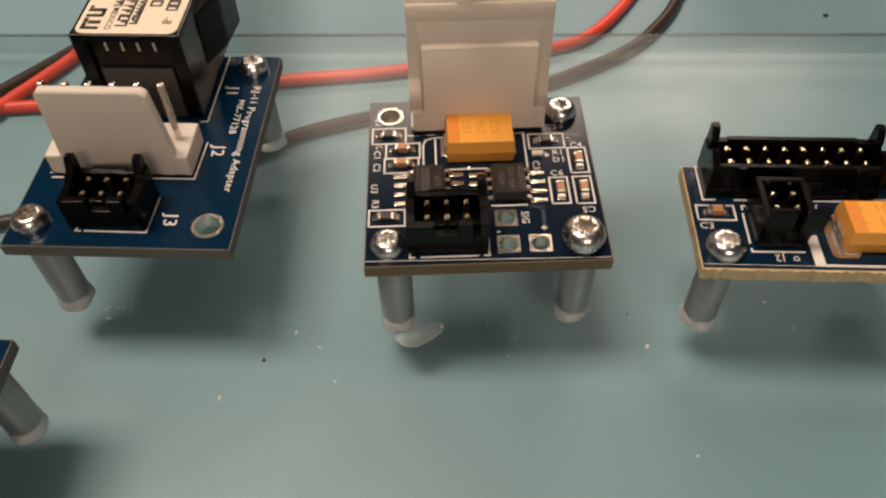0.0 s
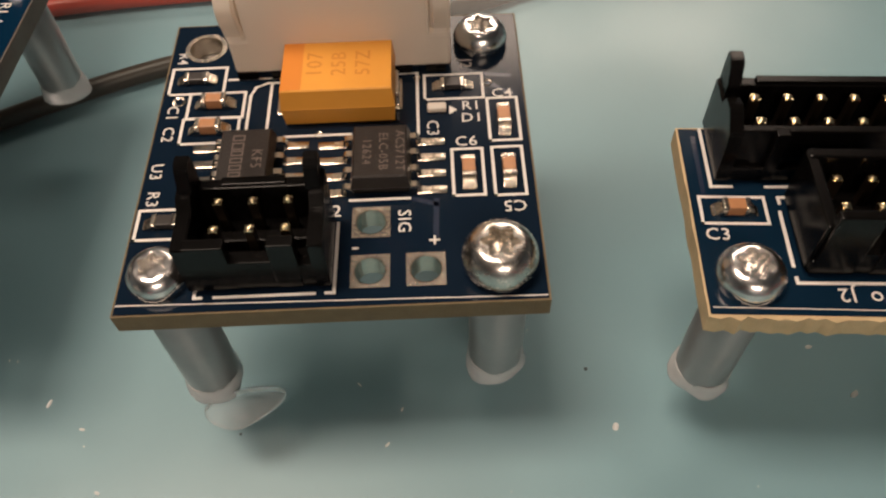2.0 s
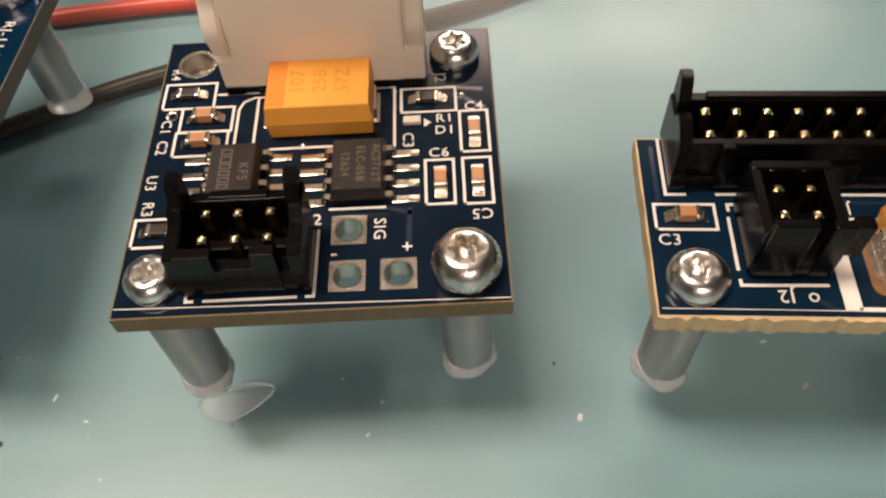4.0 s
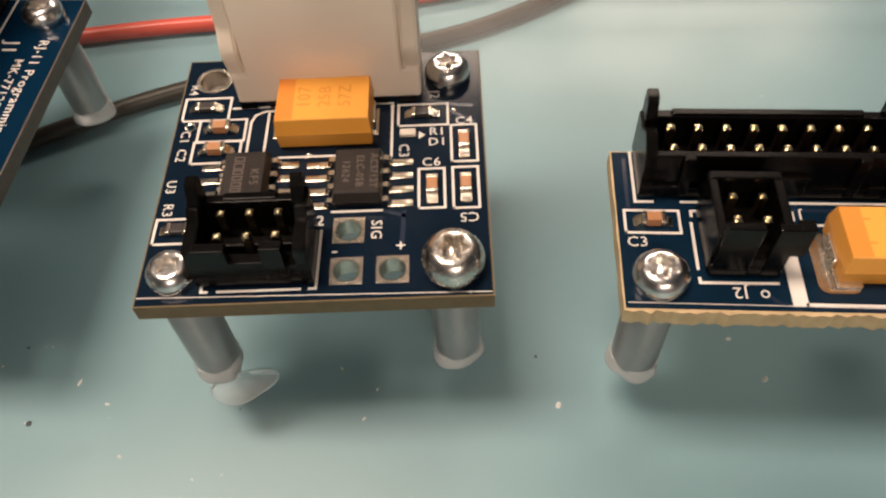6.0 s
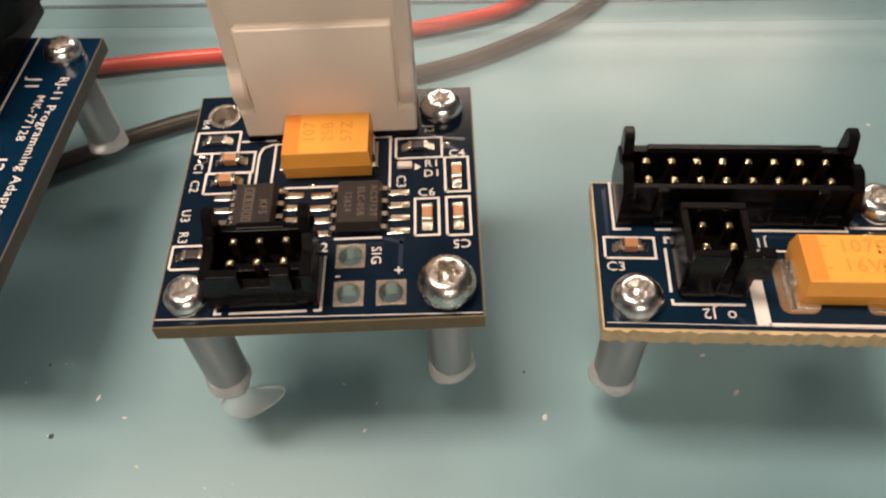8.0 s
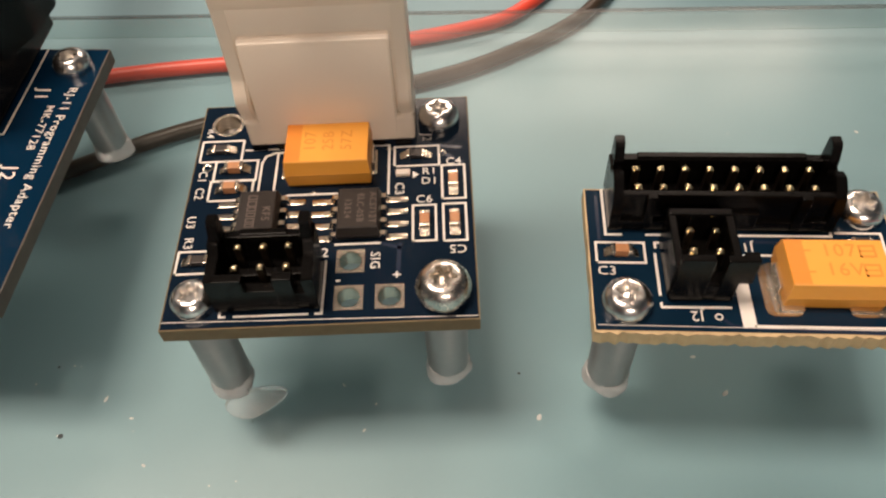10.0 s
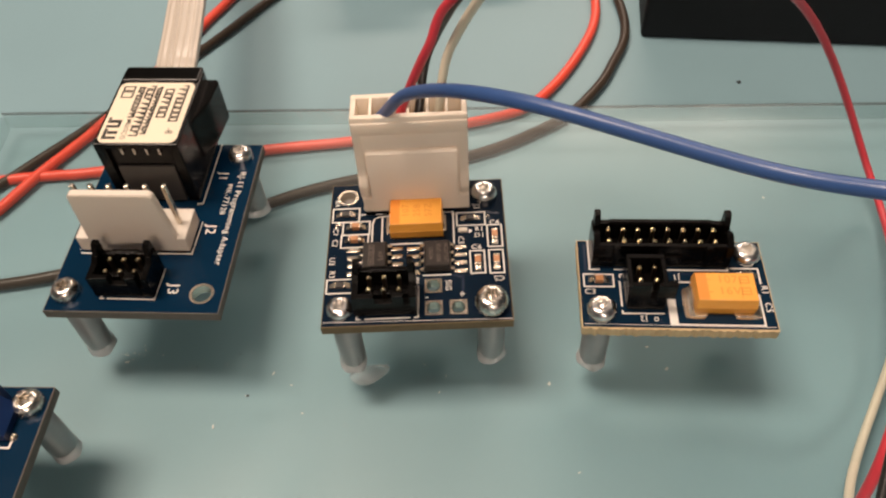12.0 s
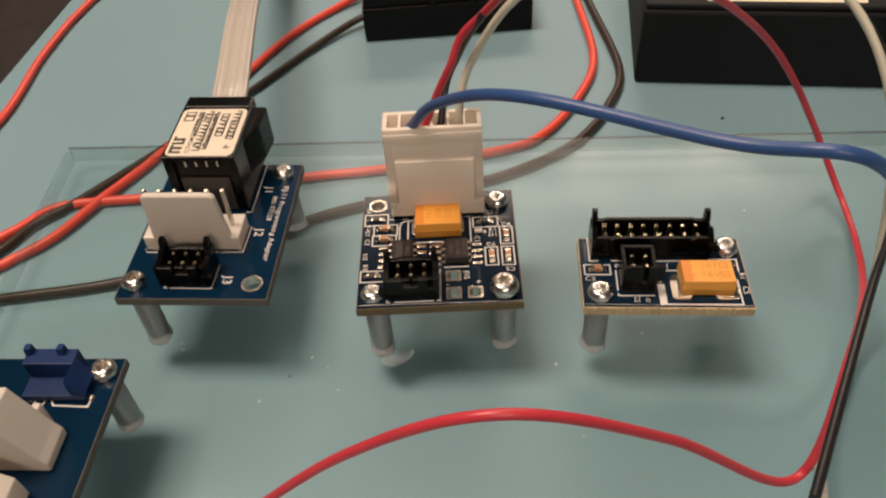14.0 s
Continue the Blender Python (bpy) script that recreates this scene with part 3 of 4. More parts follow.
for x, y, t, kind in ((2.35, 19.3, 0, "resistor"), (3.95, 16.8, 0, "capacitor"), (3.85, 14.4, 0, "capacitor"), (20.4, 17.7, 0, "resistor"), (23.72, 14.25, 90, "capacitor"),
                      (21.15, 9.75, 90, "capacitor"), (23.72, 9.75, 90, "capacitor"), (2.2, 6.55, 0, "resistor")):
    chip_part(B2, x, y, t, kind)
part("indicator_led", boxes((18.6, 19.9, 15.15, 15.8, 0.05, 0.5), bevel=0.12), NYLON_CREAM, B2)


def marks_right(bm):
    for k, text in enumerate(("ACS712T", "ELC-05B", "12624")):
        letters(bm, text, 16.8 - 1.05 * k, 10.4, 0.82, -90, 1.71, 1.0, 0.0)


def marks_left(bm):
    letters(bm, "KF5", 7.75, 10.2, 0.95, -90, 1.71, 1.0, 0.0)
    for y, h in ((12.0, 0.4), (11.3, 0.5), (10.7, 0.35), (10.1, 0.35), (9.5, 0.35), (8.95, 0.3)):
        frame_lines(bm, rect(6.15, 6.85, y - h / 2, y + h / 2), 0.1, True, z=1.71)


soic(B2, 13.75, 17.35, 8.15, 12.75, 11.3, 19.7, marks_right)
soic(B2, 5.25, 8.6, 8.3, 12.9, 3.0, 10.7, marks_left)
tantalum(B2, 8.95, 16.5, 14.4, 19.75, 3.05, (("107", 11.3, 17.1, 1.5, 1.0), ("25B", 12.9, 17.1, 1.4, 1.0), ("57Z", 14.5, 17.1, 1.4, 1.0)), 90)
for px in (8.3, 15.3):
    part("solder_pad", boxes((px, px + 1.6, 15.6, 18.6, 0.0, 0.12), bevel=0.05), SOLDER, B2)
# tall white connector: header wall and the plugged housing
wall = part("connector_base", boxes((5.2, 20.4, 19.35, 25.2, 0.5, 3.4), bevel=0.25), NYLON, B2, "milky white connector base with a lock wall")
bm = prism(bmesh.new(), [(19.25, 0.7), (19.3, 11.7), (19.55, 12.15), (19.95, 12.3), (20.6, 12.3), (20.6, 0.7)], 6.5, 18.95, "x")
bmesh.ops.recalc_face_normals(bm, faces=bm.faces)
bmesh.ops.bevel(bm, geom=list(bm.edges), offset=0.16, segments=3, affect="EDGES")
part("lock_wall", bm, NYLON, wall, smooth=True)
for a in (5.6, 8.1, 10.7, 13.2, 15.8, 18.3):
    part("standing_rib", boxes((a - 0.6, a + 0.6, 20.2, 24.8, 0.05, 0.55)), NYLON, wall)
plug = part("plug_housing", boxes((5.0, 20.4, 20.15, 21.0, 3.4, 17.9), bevel=0.2), NYLON, B2, "milky white six-way plug housing", smooth=True)
for name, row in (("back_wall", (5.0, 20.4, 24.15, 25.0, 3.4, 17.9)), ("end_wall", (5.02, 5.8, 20.9, 24.3, 3.4, 17.88)), ("end_wall", (19.6, 20.38, 20.9, 24.3, 3.4, 17.88))):
    part(name, boxes(row, bevel=0.2), NYLON, plug, smooth=True)
rail = [(20.9, 3.2), (19.5, 3.2)] + [(19.72 - 0.72 * math.sin(math.pi * k / 12) ** 1.5 + 0.02 * k, 3.3 + 0.4 * k) for k in range(13)] + [(20.05, 12.5), (20.1, 15.2), (20.9, 15.4)]
for a, b in ((5.0, 6.35), (19.05, 20.4)):
    bm = prism(bmesh.new(), rail, a, b, "x")
    bmesh.ops.recalc_face_normals(bm, faces=bm.faces)
    bmesh.ops.bevel(bm, geom=[e for e in bm.edges if e.is_manifold and e.calc_face_angle(0) > 0.9], offset=0.2, segments=3, affect="EDGES")
    part("rail", bm, NYLON, plug, smooth=True)
part("upper_band", boxes((5.0, 20.4, 19.92, 20.9, 14.9, 17.1), bevel=0.3), NYLON, plug, smooth=True)
for k in range(1, 6):
    a = 5.0 + 2.5 * k
    part("divider", boxes((a, a + 0.4, 20.9, 24.3, 4.0, 17.8), bevel=0.06), NYLON, plug)
# Solid black bars stand in for the shaded slots under the base.
for a in (6.0, 8.4, 16.9, 19.3):
    part("gap_shade_bar", boxes((a - 0.7, a + 0.7, 19.2, 19.5, 0.06, 0.62)), BLACK, wall)

# ---- board with the wide header ----
B3 = board("interface_board", 34.05, -2.0, -3.9, 25.0, 14.95, [], MASK_DEEP, FR4_PALE,
           "small dark blue circuit board with rough pale edges and wide header", rough_edge=True)
bm = bmesh.new()
frame_lines(bm, rect(0.65, 4.6, 7.0, 9.05), 0.2, True)
# front edge of the solder mask, drawn as a pale ink line
frame_lines(bm, [(0.35, 1.05), (24.6, 0.95)], 0.06)
for line in ([(1.53, 14.8), (1.55, 9.88), (2.8, 9.9)], [(8.5, 9.9), (20.0, 9.95), (20.0, 10.6)], [(5.5, 8.6), (5.5, 9.05), (6.3, 9.1)], [(5.4, 7.9), (5.38, 3.95)], [(5.38, 3.1), (5.4, 2.75), (10.65, 2.8)], [(4.95, 9.9), (6.3, 9.92)],
             [(12.3, 7.9), (15.0, 7.9)], [(12.3, 1.15), (23.35, 1.15), (23.4, 6.0)], [(20.4, 10.3), (24.0, 10.3), (23.95, 7.9)]):
    frame_lines(bm, line, 0.22)
block(bm, 11.35, 12.4, 1.05, 5.1, 0.0, 0.03)
for text, x, y, size, turn in (("C3", 1.4, 6.15, 1.25, 0), ("J2", 8.0, 2.02, 1.3, 180), ("J1", 13.0, 8.75, 1.25, 180), ("R1", 24.25, 6.8, 1.25, -90), ("C5", 24.25, 4.0, 1.3, -90)):
    letters(bm, text, x, y, size, turn, 0.035)
tagged(part("silkscreen", bm, SILK, B3), kind="stuff")
bm = bmesh.new()
for line in ([(9.9, 1.8), (10.6, 1.1), (22, 0.7)], [(1.0, 9.4), (1.0, 14.0)], [(13.0, 9.3), (19.5, 9.2)]):
    frame_lines(bm, line, 0.3, z=0.012)
part("trace", bm, TRACE, B3)
part("via", lathe(bmesh.new(), [(0.2, 0.0), (0.22, 0.04), (0.31, 0.04), (0.32, 0.0)], 9.65, 1.95, 16), SILK, B3)
part("via", lathe(bmesh.new(), [(0.2, 0.0), (0.22, 0.05), (0.4, 0.05), (0.42, 0.0)], 11.9, 5.7, 16), SOLDER, B3)
screw(B3, 2.65, 3.05, 2.0, 1.6)
screw(B3, 22.7, 12.45, 1.95, 1.6, spin=0)
standoff(B3, 2.5, 2.9, 11)
standoff(B3, 22.7, 12.45, 12)
header(B3, 3.87, 11.75, 8, label="wide black sixteen-pin shrouded header")
chip_part(B3, 2.65, 7.95, 0)
chip_part(B3, 22.2, 9.1, 0, "resistor")
for a, b, edge in ((13.75, 16.2, 14.5), (23.2, 19.6, 22.2)):
    d = 1 if b > a else -1
    bm = prism(bmesh.new(), [(a, 0.01), (a + 0.1 * d, 0.14), (a + 0.5 * d, 0.2), (edge - 0.2 * d, 0.28), (edge, 0.36), (b, 0.36), (b, 0.01)], 2.4, 7.0, "y")
    bmesh.ops.bevel(bm, geom=list(bm.edges), offset=0.07, segments=2, affect="EDGES")
    fillet = part("solder_pad", bm, SOLDER, B3, smooth=True)
    u0, u1 = sorted((a - (0.45 if d > 0 else 0.0), b))
    rim = []
    for cx, cy, a0 in ((u1 - 0.7, 6.2, 0), (u0 + 0.7, 6.2, 90), (u0 + 0.7, 2.75, 180), (u1 - 0.7, 2.75, 270)):
        rim += [(cx + 0.7 * math.cos(radians(a0 + 15 * k)), cy + 0.7 * math.sin(radians(a0 + 15 * k))) for k in range(7)]
    part("pad_rim", sheet(rim, [], 0.004, 0.13), SOLDER, fillet)
tantalum(B3, 14.5, 22.2, 2.7, 7.6, 3.05, (("107", 18.6, 6.2, 1.7, 1.0), ("16V", 18.7, 4.4, 1.7, 1.0)), 0)
bm = bmesh.new()
for x0, x1, y0, y1 in ((20.2, 21.3, 5.7, 6.7), (20.2, 21.3, 3.9, 4.9)):
    frame_lines(bm, rect(x0, x1, y0, y1), 0.18, True, z=3.07)
    frame_lines(bm, [(x0, (y0 + y1) / 2), (x1, (y0 + y1) / 2)], 0.14, z=3.07)
for y in (4.2, 6.2):
    frame_lines(bm, [(15.4, y), (16.4, y)], 0.16, z=3.075)
part("print", bm, TANT_INK, B3)
# little four-pin header in a deep shroud
small = part("pin_header", boxes((5.85, 10.7, 3.3, 9.1, 0.2, 1.4), bevel=0.12), BLACK, B3, "small black four-pin header in a deep shroud")
for name, row in (("back_wall", (5.85, 10.75, 8.45, 9.15, 0.5, 4.5)), ("side_wall", (5.75, 6.4, 3.5, 9.1, 0.3, 4.4)), ("side_wall", (10.15, 10.8, 3.5, 9.1, 0.3, 4.4)),
                  ("front_wall", (5.95, 8.5, 3.2, 3.85, 0.25, 5.55)), ("front_wall", (9.35, 10.75, 3.2, 3.85, 0.25, 5.5)), ("front_sill", (8.3, 9.5, 3.28, 3.8, 0.3, 2.2)),
                  ("key", (10.6, 11.7, 3.25, 4.2, 2.6, 5.5))):
    part(name, boxes(row, bevel=0.12), BLACK, small)
for x, y in ((7.5, 7.65), (9.5, 7.65), (9.5, 5.6), (7.5, 5.6)):
    pin_part(small, x, y, 1.0, 3.75)

# ---- programming adapter board ----
B1 = board("adapter_board", -38.2, 4.55, -4.0, 24.3, 32.2, [(21.3, 3.25, 1.4)], MASK_BLUE, FR4_GREY,
           "blue adapter circuit board with a black phone jack and white header")
bm = bmesh.new()
for line in ([(8.4, 2.2), (15.0, 2.15), (15.15, 7.2)], [(7.5, 2.7), (7.4, 2.2), (7.9, 2.2)], [(2.2, 10.0), (18.25, 10.1), (18.4, 15.9)], [(17.6, 19.6), (17.7, 32.0)], [(17.6, 19.6), (16.8, 19.55)]):
    frame_lines(bm, line, 0.2)
for text, x, y, size, turn in (("J1", 19.4, 25.2, 2.0, -90), ("J2", 19.9, 14.6, 2.1, -90), ("J3", 17.1, 3.9, 2.1, -90), ("MK-77128", 20.9, 20.6, 1.2, -90),
                               ("RJ-11 Programming Adapter", 22.35, 17.2, 1.3, -90), ("+", 1.7, 12.8, 1.2, 0), ("-", 1.8, 10.8, 1.2, 0)):
    letters(bm, text, x, y, size, turn, 0.035, 1.12)
tagged(part("silkscreen", bm, SILK, B1), kind="stuff")
ring_hole(B1, 21.3, 3.25, 1.4, 0.32)
screw(B1, 2.4, 3.1, 1.95, 1.7, NICKEL)
screw(B1, 21.3, 29.4, 1.9, 1.6)
for k, (x, y) in enumerate(((3.3, 2.0), (21.4, 29.0), (2.6, 29.0))):
    standoff(B1, x, y, 20 + k)
header(B1, 9.0, 3.95, 3)
# white friction-lock header
lock = part("lock_header", boxes((2.3, 18.1, 10.3, 16.0, 0.3, 3.1), bevel=0.2), NYLON_CREAM, B1, "white friction-lock pin header")
bm = prism(bmesh.new(), [(4.0, 0.5), (4.6, 11.6), (5.0, 12.0), (15.6, 12.0), (16.1, 11.6), (16.7, 5.0), (17.1, 0.5)], 10.25, 11.4, "y")
bmesh.ops.recalc_face_normals(bm, faces=bm.faces)
bmesh.ops.bevel(bm, geom=list(bm.edges), offset=0.12, segments=2, affect="EDGES")
part("lock_wall", bm, NYLON_CREAM, lock)
for a in (3.4, 6.0, 8.5, 11.1, 13.6, 16.2):
    part("standing_rib", boxes((a - 0.5, a + 0.5, 10.6, 15.6, 0.03, 0.4)), NYLON_CREAM, lock)
# Black bars on the front in place of shaded slots.
part("gap_shade_bar", boxes(*[(a - 0.7, a + 0.7, 10.2, 10.32, 0.05, 0.5) for a in (14.2, 16.7)]), BLACK, lock)
for k in range(6):
    x = 16.6 - 2.54 * k
    part("pin", boxes((x - 0.32, x + 0.32, 13.0, 13.64, 3.0, 10.8), bevel=0.12), SOLDER, lock)
# phone jack
jack = part("phone_jack", boxes((5.0, 17.2, 20.6, 36.0, 0.3, 11.9), bevel=0.3), BLACK, B1, "black modular phone jack with a printed cream label")
for row in ((5.0, 6.6, 19.9, 21.0, 0.3, 11.9), (15.6, 17.2, 19.9, 21.0, 0.3, 11.9), (6.4, 15.8, 19.92, 21.0, 10.9, 11.88)):
    part("mouth_frame", boxes(row, bevel=0.2), BLACK, jack)
bm = prism(bmesh.new(), [(16.9, 25.5), (17.3, 25.5), (18.9, 30.0), (19.3, 34.6), (19.0, 35.4), (16.9, 35.4)], 3.6, 10.6, "z")
bmesh.ops.recalc_face_normals(bm, faces=bm.faces)
bmesh.ops.bevel(bm, geom=list(bm.edges), offset=0.2, segments=2, affect="EDGES")
part("side_flange", bm, BLACK, jack)
part("top_ridge", boxes((5.3, 17.0, 33.2, 36.4, 11.5, 12.2), bevel=0.3), BLACK, jack)
bm = bmesh.new()
prism(bm, [(20.75, 0.4), (20.0, 0.4), (20.25, 7.2), (20.75, 7.2)], 7.0, 15.2, "x")
part("inner_block", bm, GREY_PLASTIC, jack, "charcoal inner contact block")
for x in (8.6, 10.4, 12.2, 14.0):
    part("contact", boxes((x - 0.14, x + 0.14, 20.2, 20.5, 9.6, 10.9), bevel=0.06), NICKEL, jack, "bright contact spring")
corners = []
for cx, cy, a0 in ((15.7, 31.8, 0), (6.6, 31.8, 90), (6.6, 21.3, 180), (15.7, 21.3, 270)):
    corners += [(cx + 1.1 * math.cos(math.radians(a0 + 18 * k)), cy + 1.1 * math.sin(math.radians(a0 + 18 * k))) for k in range(6)]
bm = prism(bmesh.new(), corners, 11.9, 11.97, "z")
sticker = part("label_sticker", bm, LABEL, jack, "cream paper label with black print")
bm = bmesh.new()
rnd = random.Random(8)
for y0, y1, x0, x1 in ((20.9, 21.4, 6.0, 8.0), (21.9, 22.5, 6.6, 8.0), (21.2, 23.0, 6.0, 6.5), (23.2, 23.7, 6.0, 8.0), (24.2, 24.8, 6.0, 8.0), (23.4, 24.6, 7.6, 8.0), (24.9, 25.3, 6.0, 6.4)):
    block(bm, x0, x1, y0, y1, 11.97, 12.0)
letters(bm, "MEXICO", 9.0, 22.9, 1.05, -90, 12.0)
letters(bm, "-8", 15.3, 22.6, 1.5, -90, 12.0)
for lx, y0, y1, h in ((9.0, 25.4, 31.6, 0.75), (10.4, 21.6, 31.8, 1.1), (11.7, 22.0, 32.0, 0.6), (13.3, 25.4, 31.4, 1.15), (15.3, 24.6, 32.0, 1.15), (7.1, 29.6, 32.2, 1.6)):
    y = y0
    while y < y1:
        step = h * rnd.uniform(0.5, 0.75)
        if rnd.random() < 0.5:
            frame_lines(bm, rect(lx - h / 2, lx + h / 2, y, y + step), 0.24, True, z=12.0)
        else:
            frame_lines(bm, [(lx - h / 2, y), (lx + h / 2, y), (lx + h / 2, y + step), (lx, y + step)], 0.26, z=12.0)
        y += step + 0.32
part("print", bm, INK, sticker)

# ---- fourth board, beside the front ----
B4 = board("relay_board", -59.8, -31.3, -3.0, 25.4, 25.4, [], MASK_BLUE, FR4_GREY, "blue circuit board with a dark blue header and white connector")
bm = bmesh.new()
for line in ([(13.2, 18.9), (16.5, 18.8), (17.5, 17.3), (22.5, 17.1), (22.6, 18.2)], [(14.3, 18.8), (15.2, 16.0)], [(16.2, 18.6), (15.6, 16.2)]):
    frame_lines(bm, line, 0.25)
tagged(part("silkscreen", bm, SILK, B4), kind="stuff")
screw(B4, 23.0, 22.8, 1.95, 1.7, NICKEL)
for k, (x, y) in enumerate(((23.1, 22.3), (2.5, 22.8), (23.0, 2.5))):
    standoff(B4, x, y, 30 + k)
bm = boxes((13.2, 22.2, 17.9, 21.6, 0.2, 1.4), (13.2, 20.5, 21.2, 23.9, 0.2, 4.4), bevel=0.15)
for a in (13.3, 18.0):
    prism(bm, [(22.6, 4.3), (22.8, 5.6), (23.8, 5.6), (23.8, 4.3)], a, a + 0.9, "x")
prism(bm, [(20.3, 0.2), (20.3, 4.3), (22.2, 1.3), (22.2, 0.2)], 18.0, 22.4, "y")
blue_header = part("pin_header", bm, BLUE_PLASTIC, B4, "dark blue shrouded pin header")
for x, y in ((13.0, 20.2), (13.9, 18.4), (22.6, 18.5)):
    part("solder_joint", lathe(bmesh.new(), [(0.55, 0.0), (0.5, 0.2), (0.25, 0.5), (0, 0.55)], x, y, 14), SOLDER, B4, smooth=True)
bm = prism(bmesh.new(), [(2.0, 0.2), (21.3, 0.2), (21.3, 1.6), (20.6, 3.0), (17.6, 11.0), (2.0, 11.0)], 7.2, 12.9, "y")
block(bm, 18.4, 19.6, 12.6, 14.0, 0.3, 6.0, bevel=0.3)
prism(bm, [(8.0, 0.2), (19.6, 0.2), (19.4, 4.0), (17.0, 6.0), (8.0, 6.0)], 0.9, 4.2, "y")
bmesh.ops.bevel(bm, geom=list(bm.edges), offset=0.15, segments=1, affect="EDGES")
white = part("power_connector", bm, NYLON_CREAM, B4, "cream white square power connector")
# Flush dark block stands in for the shaded hollow in the top.
part("socket_shade_patch", boxes((3.0, 15.8, 8.4, 11.8, 10.2, 11.02)), GREY_PLASTIC, white)

# ---- things behind ----
box_ob = thing("programmer_box", 58.4, 80.4, 0, -7.8, "matt black plastic programmer box with a white label", "electronics box")
bm = boxes((0, 78, 0, 62, 0.0, 18.6), bevel=0.8)
part("case", bm, SHELL, box_ob)
part("lid", boxes((0.4, 77.6, 0.6, 61.5, 18.7, 19.9), bevel=0.4), SHELL, box_ob)
part("label_sticker", boxes((13.5, 46.5, 2.2, 30, 19.9, 20.0)), LABEL, box_ob, "white label with black print")
bm = bmesh.new()
x = 18.0
for wd in (2.0, 4.0, 3.8, 4.2, 3.8, 3.8, 3.6):
    block(bm, x, x + wd, 4.6, 11.0, 20.0, 20.05)
    x += wd + 0.7
part("print", bm, INK, box_ob)

block_ob = thing("terminal_block", -5.9, 104.5, 0, 2.5, "black and red pair of power terminals on the mat", "connector")
bm = boxes((0, 43, 0, 16, 0, 9.0), (0.5, 42, 0.9, 15, 8.8, 11.6), bevel=0.5)
for a in (17, 27):
    block(bm, a, a + 1.4, -0.5, 0.4, 2.0, 11.5, bevel=0.15)
part("black_terminal", bm, BLACK, block_ob)
part("red_terminal", boxes((0.3, 20, 1.6, 17, 11.5, 18), bevel=0.6), RED_PLASTIC, block_ob, "red plastic terminal")

# ---- wires ----
FAR = 1.05


def wire(name, pts, r, mat, label):
    return tagged(part(name, tube(pts, r), mat, smooth=True), label, "wire")


wire("power_wire", [(49.9, 175, 3), (49, 140, FAR), (49.9, 118.6, FAR), (50.4, 91, FAR), (44.8, 75, FAR), (35, 61.3, FAR), (24.9, 56.5, FAR), (0.7, 52.3, FAR), (-15.9, 50.9, FAR), (-47.5, 47, FAR),
                   (-54.5, 46.6, FAR), (-63.9, 46.1, 0.95), (-69, 44, FAR), (-73.5, 39, FAR), (-88, 27, FAR), (-105, 18, FAR)], 0.98, WIRE_RED, "thick orange-red wire running under the clear plate")
wire("ground_wire", [(54, 175, 3), (52.5, 140, FAR), (52.9, 118.3, FAR), (55.7, 85.6, FAR), (50.5, 70.1, FAR), (44.8, 61.3, FAR), (39.3, 55.9, FAR), (30.4, 50.6, FAR), (21.9, 47.1, FAR), (9, 44, FAR),
                    (-3.5, 41.2, FAR), (-13.4, 37.8, FAR), (-30, 30, FAR), (-48.2, 23.3, FAR), (-69.8, 20.4, FAR), (-95, 17, FAR)], 0.98, WIRE_GREY, "brownish black wire running under the clear plate")
wire("power_wire", [(3, 112, 8), (-5, 126, 3), (-14, 122, FAR), (-25, 109.2, FAR), (-32.7, 95.3, FAR), (-40.4, 79.2, FAR), (-49.6, 60.4, FAR), (-53.9, 53.2, 1.2), (-58.1, 46.7, 1.4), (-63.9, 37.2, 1.2), (-70.4, 31.1, FAR), (-84, 21, FAR), (-100, 10, FAR)],
     0.98, WIRE_RED, "thick orange-red wire from the red terminal")
wire("ground_wire", [(0, 114, 5), (-10, 111, 2), (-21, 99.3, FAR), (-31.2, 85.3, FAR), (-42.7, 70.7, FAR), (-51.8, 59.6, FAR), (-59.4, 51, FAR), (-64.8, 45.1, FAR), (-70.1, 40.4, FAR), (-77, 31, FAR), (-95, 24, FAR)],
     0.9, WIRE_GREY, "brownish black wire from the black terminal")
wire("power_wire", [(-70, 180, FAR), (-85.3, 133.7, FAR), (-90, 106.1, FAR), (-91, 76.9, FAR), (-100, 50, FAR)], 0.95, WIRE_RED, "red wire along the edge of the mat")
wire("signal_wire", [(8.8, 22.4, 33.4), (13.9, 16.2, 42.7), (24.5, 2.6, 52.8), (45.9, -9.4, 53.9), (57.4, -15.6, 56.2), (70.6, -7.4, 42.8), (87.7, 10.8, 27.0)], 0.8, WIRE_BLUE, "blue wire arching out of the white plug")
wire("signal_wire", [(11.4, 22.5, 33.4), (13.3, 22.4, 38.7), (15.9, 22.0, 44.8), (19.7, 22.0, 51.9), (34.2, 12.3, 65.7), (68.7, 37.9, 36.2), (87.4, 34.0, 6.0), (81.9, 10.1, 9.3), (62.4, -21.1, 28.9), (56.8, -29.2, 15.2), (37.5, -33.5, 33.6), (19.1, -37.2, 45.5), (2.7, -33.1, 32.3), (-13.9, -30.4, 12.8)], 0.6, WIRE_CRIMSON, "crimson wire looping out of the white plug")
wire("signal_wire", [(13.9, 22.5, 33.5), (16.2, 27.1, 41.4), (24.2, 19.2, 57.5), (43.5, 24.6, 58.4), (66.5, 22.6, 55.6), (78.2, 13.6, 41.5), (78.2, 4.2, 27.9), (67.9, -12.2, 29.8), (51.5, -39.6, 31.1)], 0.6, WIRE_BLACK, "black wire looping out of the white plug")
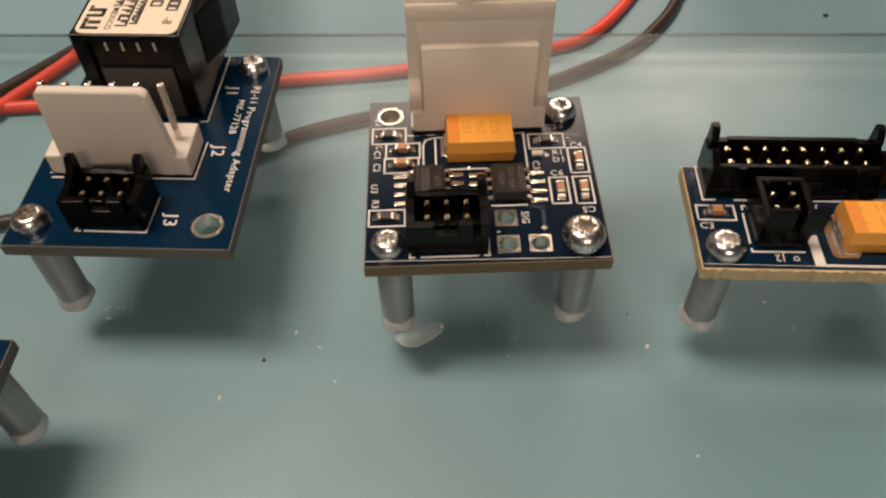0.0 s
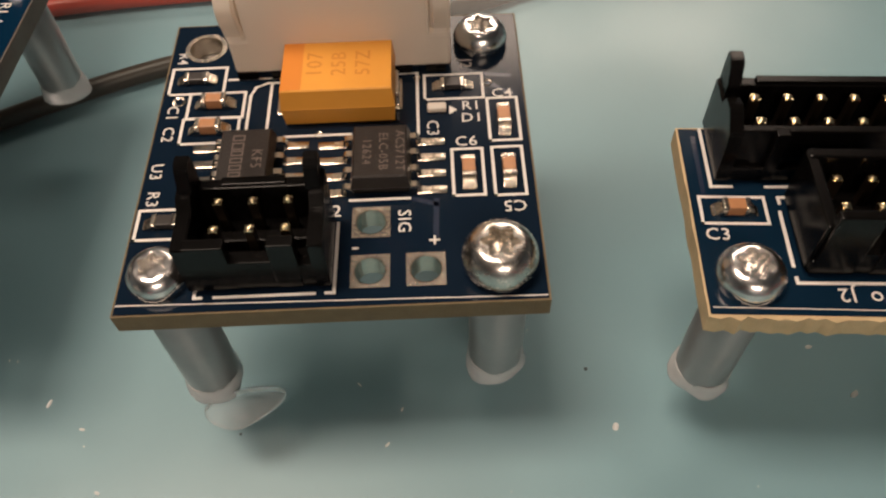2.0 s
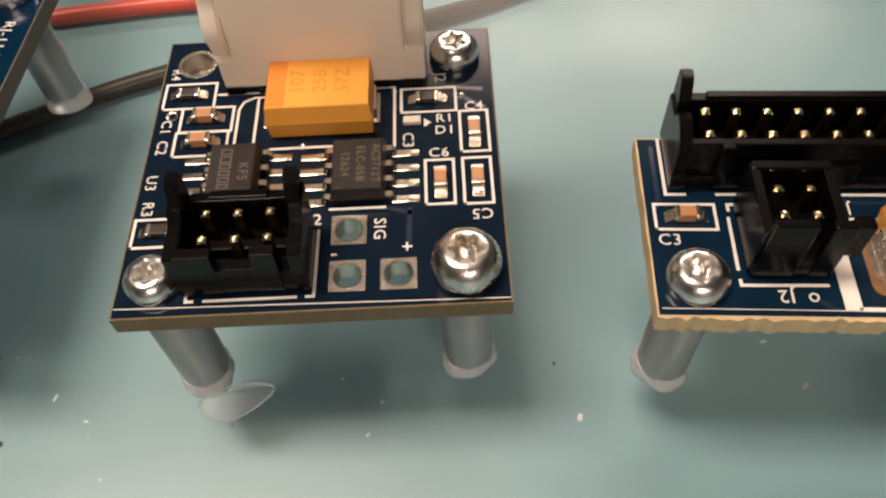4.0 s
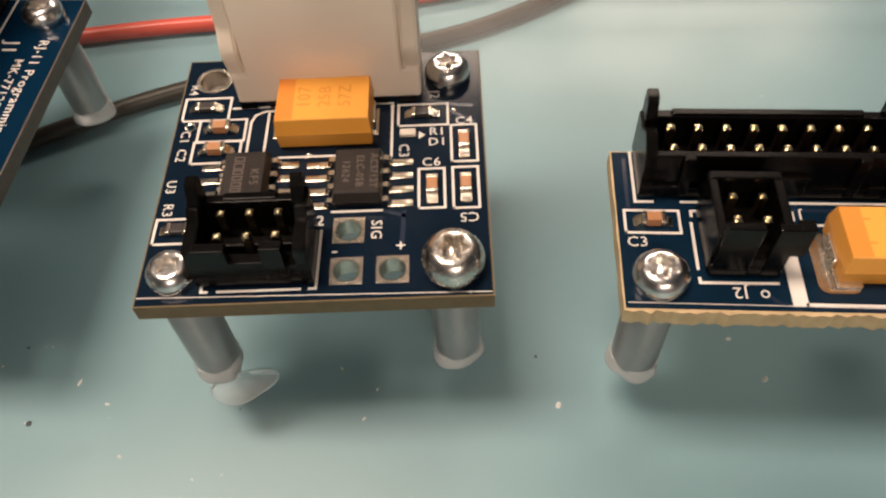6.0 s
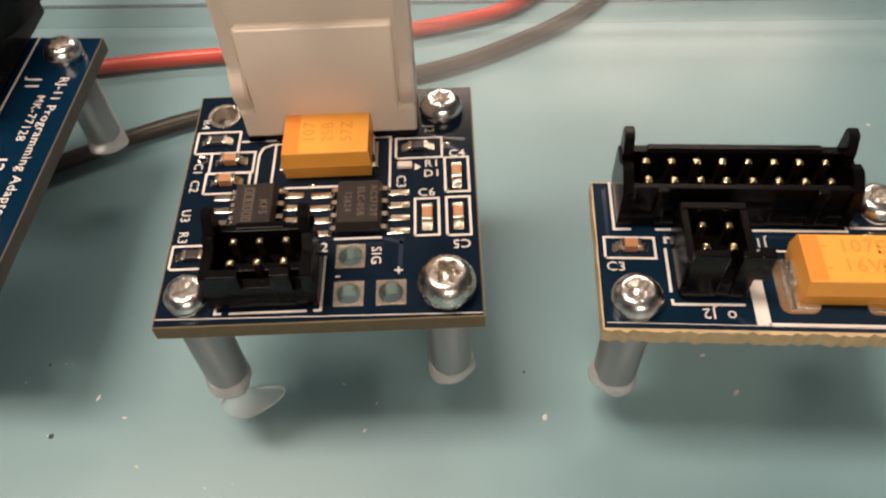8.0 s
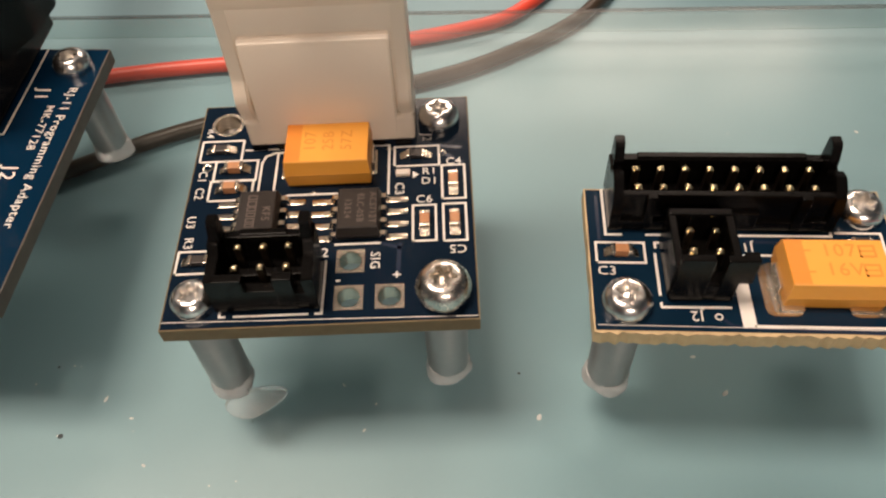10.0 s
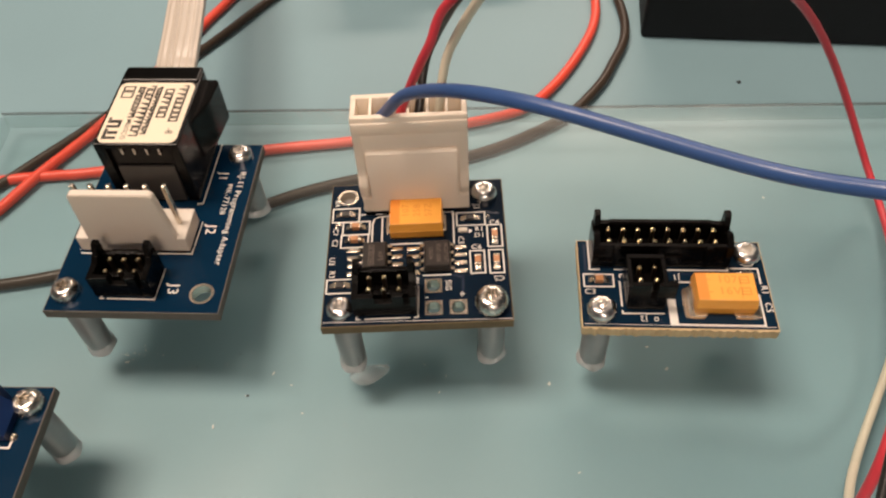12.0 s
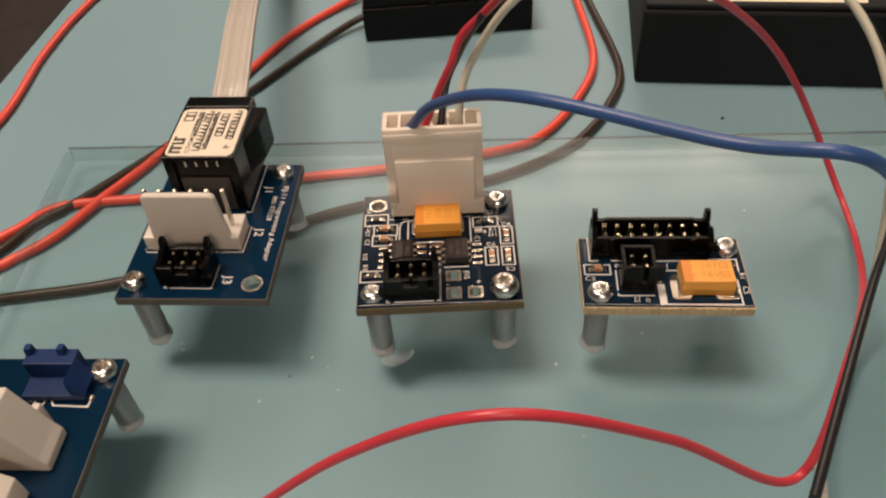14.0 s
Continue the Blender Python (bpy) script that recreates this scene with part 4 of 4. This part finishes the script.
wire("signal_wire", [(16.5, 22.5, 33.5), (19.0, 24.9, 43.3), (27.6, 21.0, 57.4), (44.5, 23.2, 58.6), (65.7, 21.1, 56.8), (75.9, 9.8, 40.9), (79.9, 1.5, 6.1), (66.7, -18.8, 6.1), (54.7, -37.0, 25.8)], 0.6, WIRE_WHITE, "off-white wire looping out of the white plug")
ribbon = tube([(-24.9, 37, 25), (-25.0, 44, 25.4), (-25.5, 52, 25.6), (-28.5, 84, 24), (-31, 115, 16), (-32, 150, 3)], 1.1, 56, flat=2.9)
tagged(part("flat_cable", ribbon, RIBBON, smooth=True), "flat silver-grey phone cable plugged into the jack", "cable")

# ---- crumbs on the plate ----
bm = bmesh.new()
rnd = random.Random(21)
SPOTS = [(-16.2, -7.5, 0.5), (-12.2, -2.9, 0.3), (30.4, -2.9, 0.45), (47.1, -1.3, 0.5), (-8.7, 0.5, 0.45), (-30.5, 3.3, 0.5), (-4, -6, 0.25), (15, -3.5, 0.25), (13, 1.0, 0.3), (60, 9.0, 0.3),
         (69, 30, 0.35), (45, 2.5, 0.35), (-6, -1.5, 0.3), (2, -8, 0.2), (16, -1.0, 0.25), (33, -16, 0.3)]
SPOTS += [(rnd.gauss(-30.0, 2.2), rnd.gauss(4.6, 0.7), rnd.uniform(0.07, 0.2)) for _ in range(26)]
SPOTS += [(rnd.gauss(-14.5, 2.0), rnd.gauss(4.5, 1.6), rnd.uniform(0.06, 0.16)) for _ in range(7)]
SPOTS += [(rnd.uniform(-50, 75), rnd.uniform(-25, 45), rnd.uniform(0.05, 0.13)) for _ in range(60)]
for x, y, r in SPOTS:
    a, k, r = rnd.uniform(0, 6.28), rnd.uniform(0.35, 0.8), r * 0.7
    vs = bmesh.ops.create_icosphere(bm, subdivisions=1, radius=r)["verts"]
    m = Matrix.Translation((x, y, PLATE_HI + r * 0.28)) @ Matrix.Rotation(a, 4, "Z") @ Matrix.Diagonal((1.2, k, 0.3, 1))
    for v in vs:
        v.co = m @ (v.co * rnd.uniform(0.8, 1.2))
tagged(part("crumbs", bm, DUST), "pale crumbs and dust on the clear plate", "debris", kind="stuff")
bm = bmesh.new()
for x, y, r in ((-12.0, -3.0, 0.28), (29, 1.5, 0.16), (-20, 2, 0.15), (75, 65, 0.5), (-14, 4, 0.15), (5, -2.3, 0.12)):
    vs = bmesh.ops.create_icosphere(bm, subdivisions=1, radius=r)["verts"]
    for v in vs:
        v.co = Vector((v.co.x + x, v.co.y + y, (PLATE_HI if y < 50 else 0) + r * 0.3 + v.co.z * 0.4))
tagged(part("dark_crumbs", bm, DARK_DUST), "dark specks on the clear plate", "debris", kind="stuff")

# ---- housings added over the unseen lamps ----
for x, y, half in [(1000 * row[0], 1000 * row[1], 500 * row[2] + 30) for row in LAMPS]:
    fx = thing("added_lamp_housing", x, y, 1228, 0, "long grey housing added above an unseen room lamp", "lamp", "ceiling lights")
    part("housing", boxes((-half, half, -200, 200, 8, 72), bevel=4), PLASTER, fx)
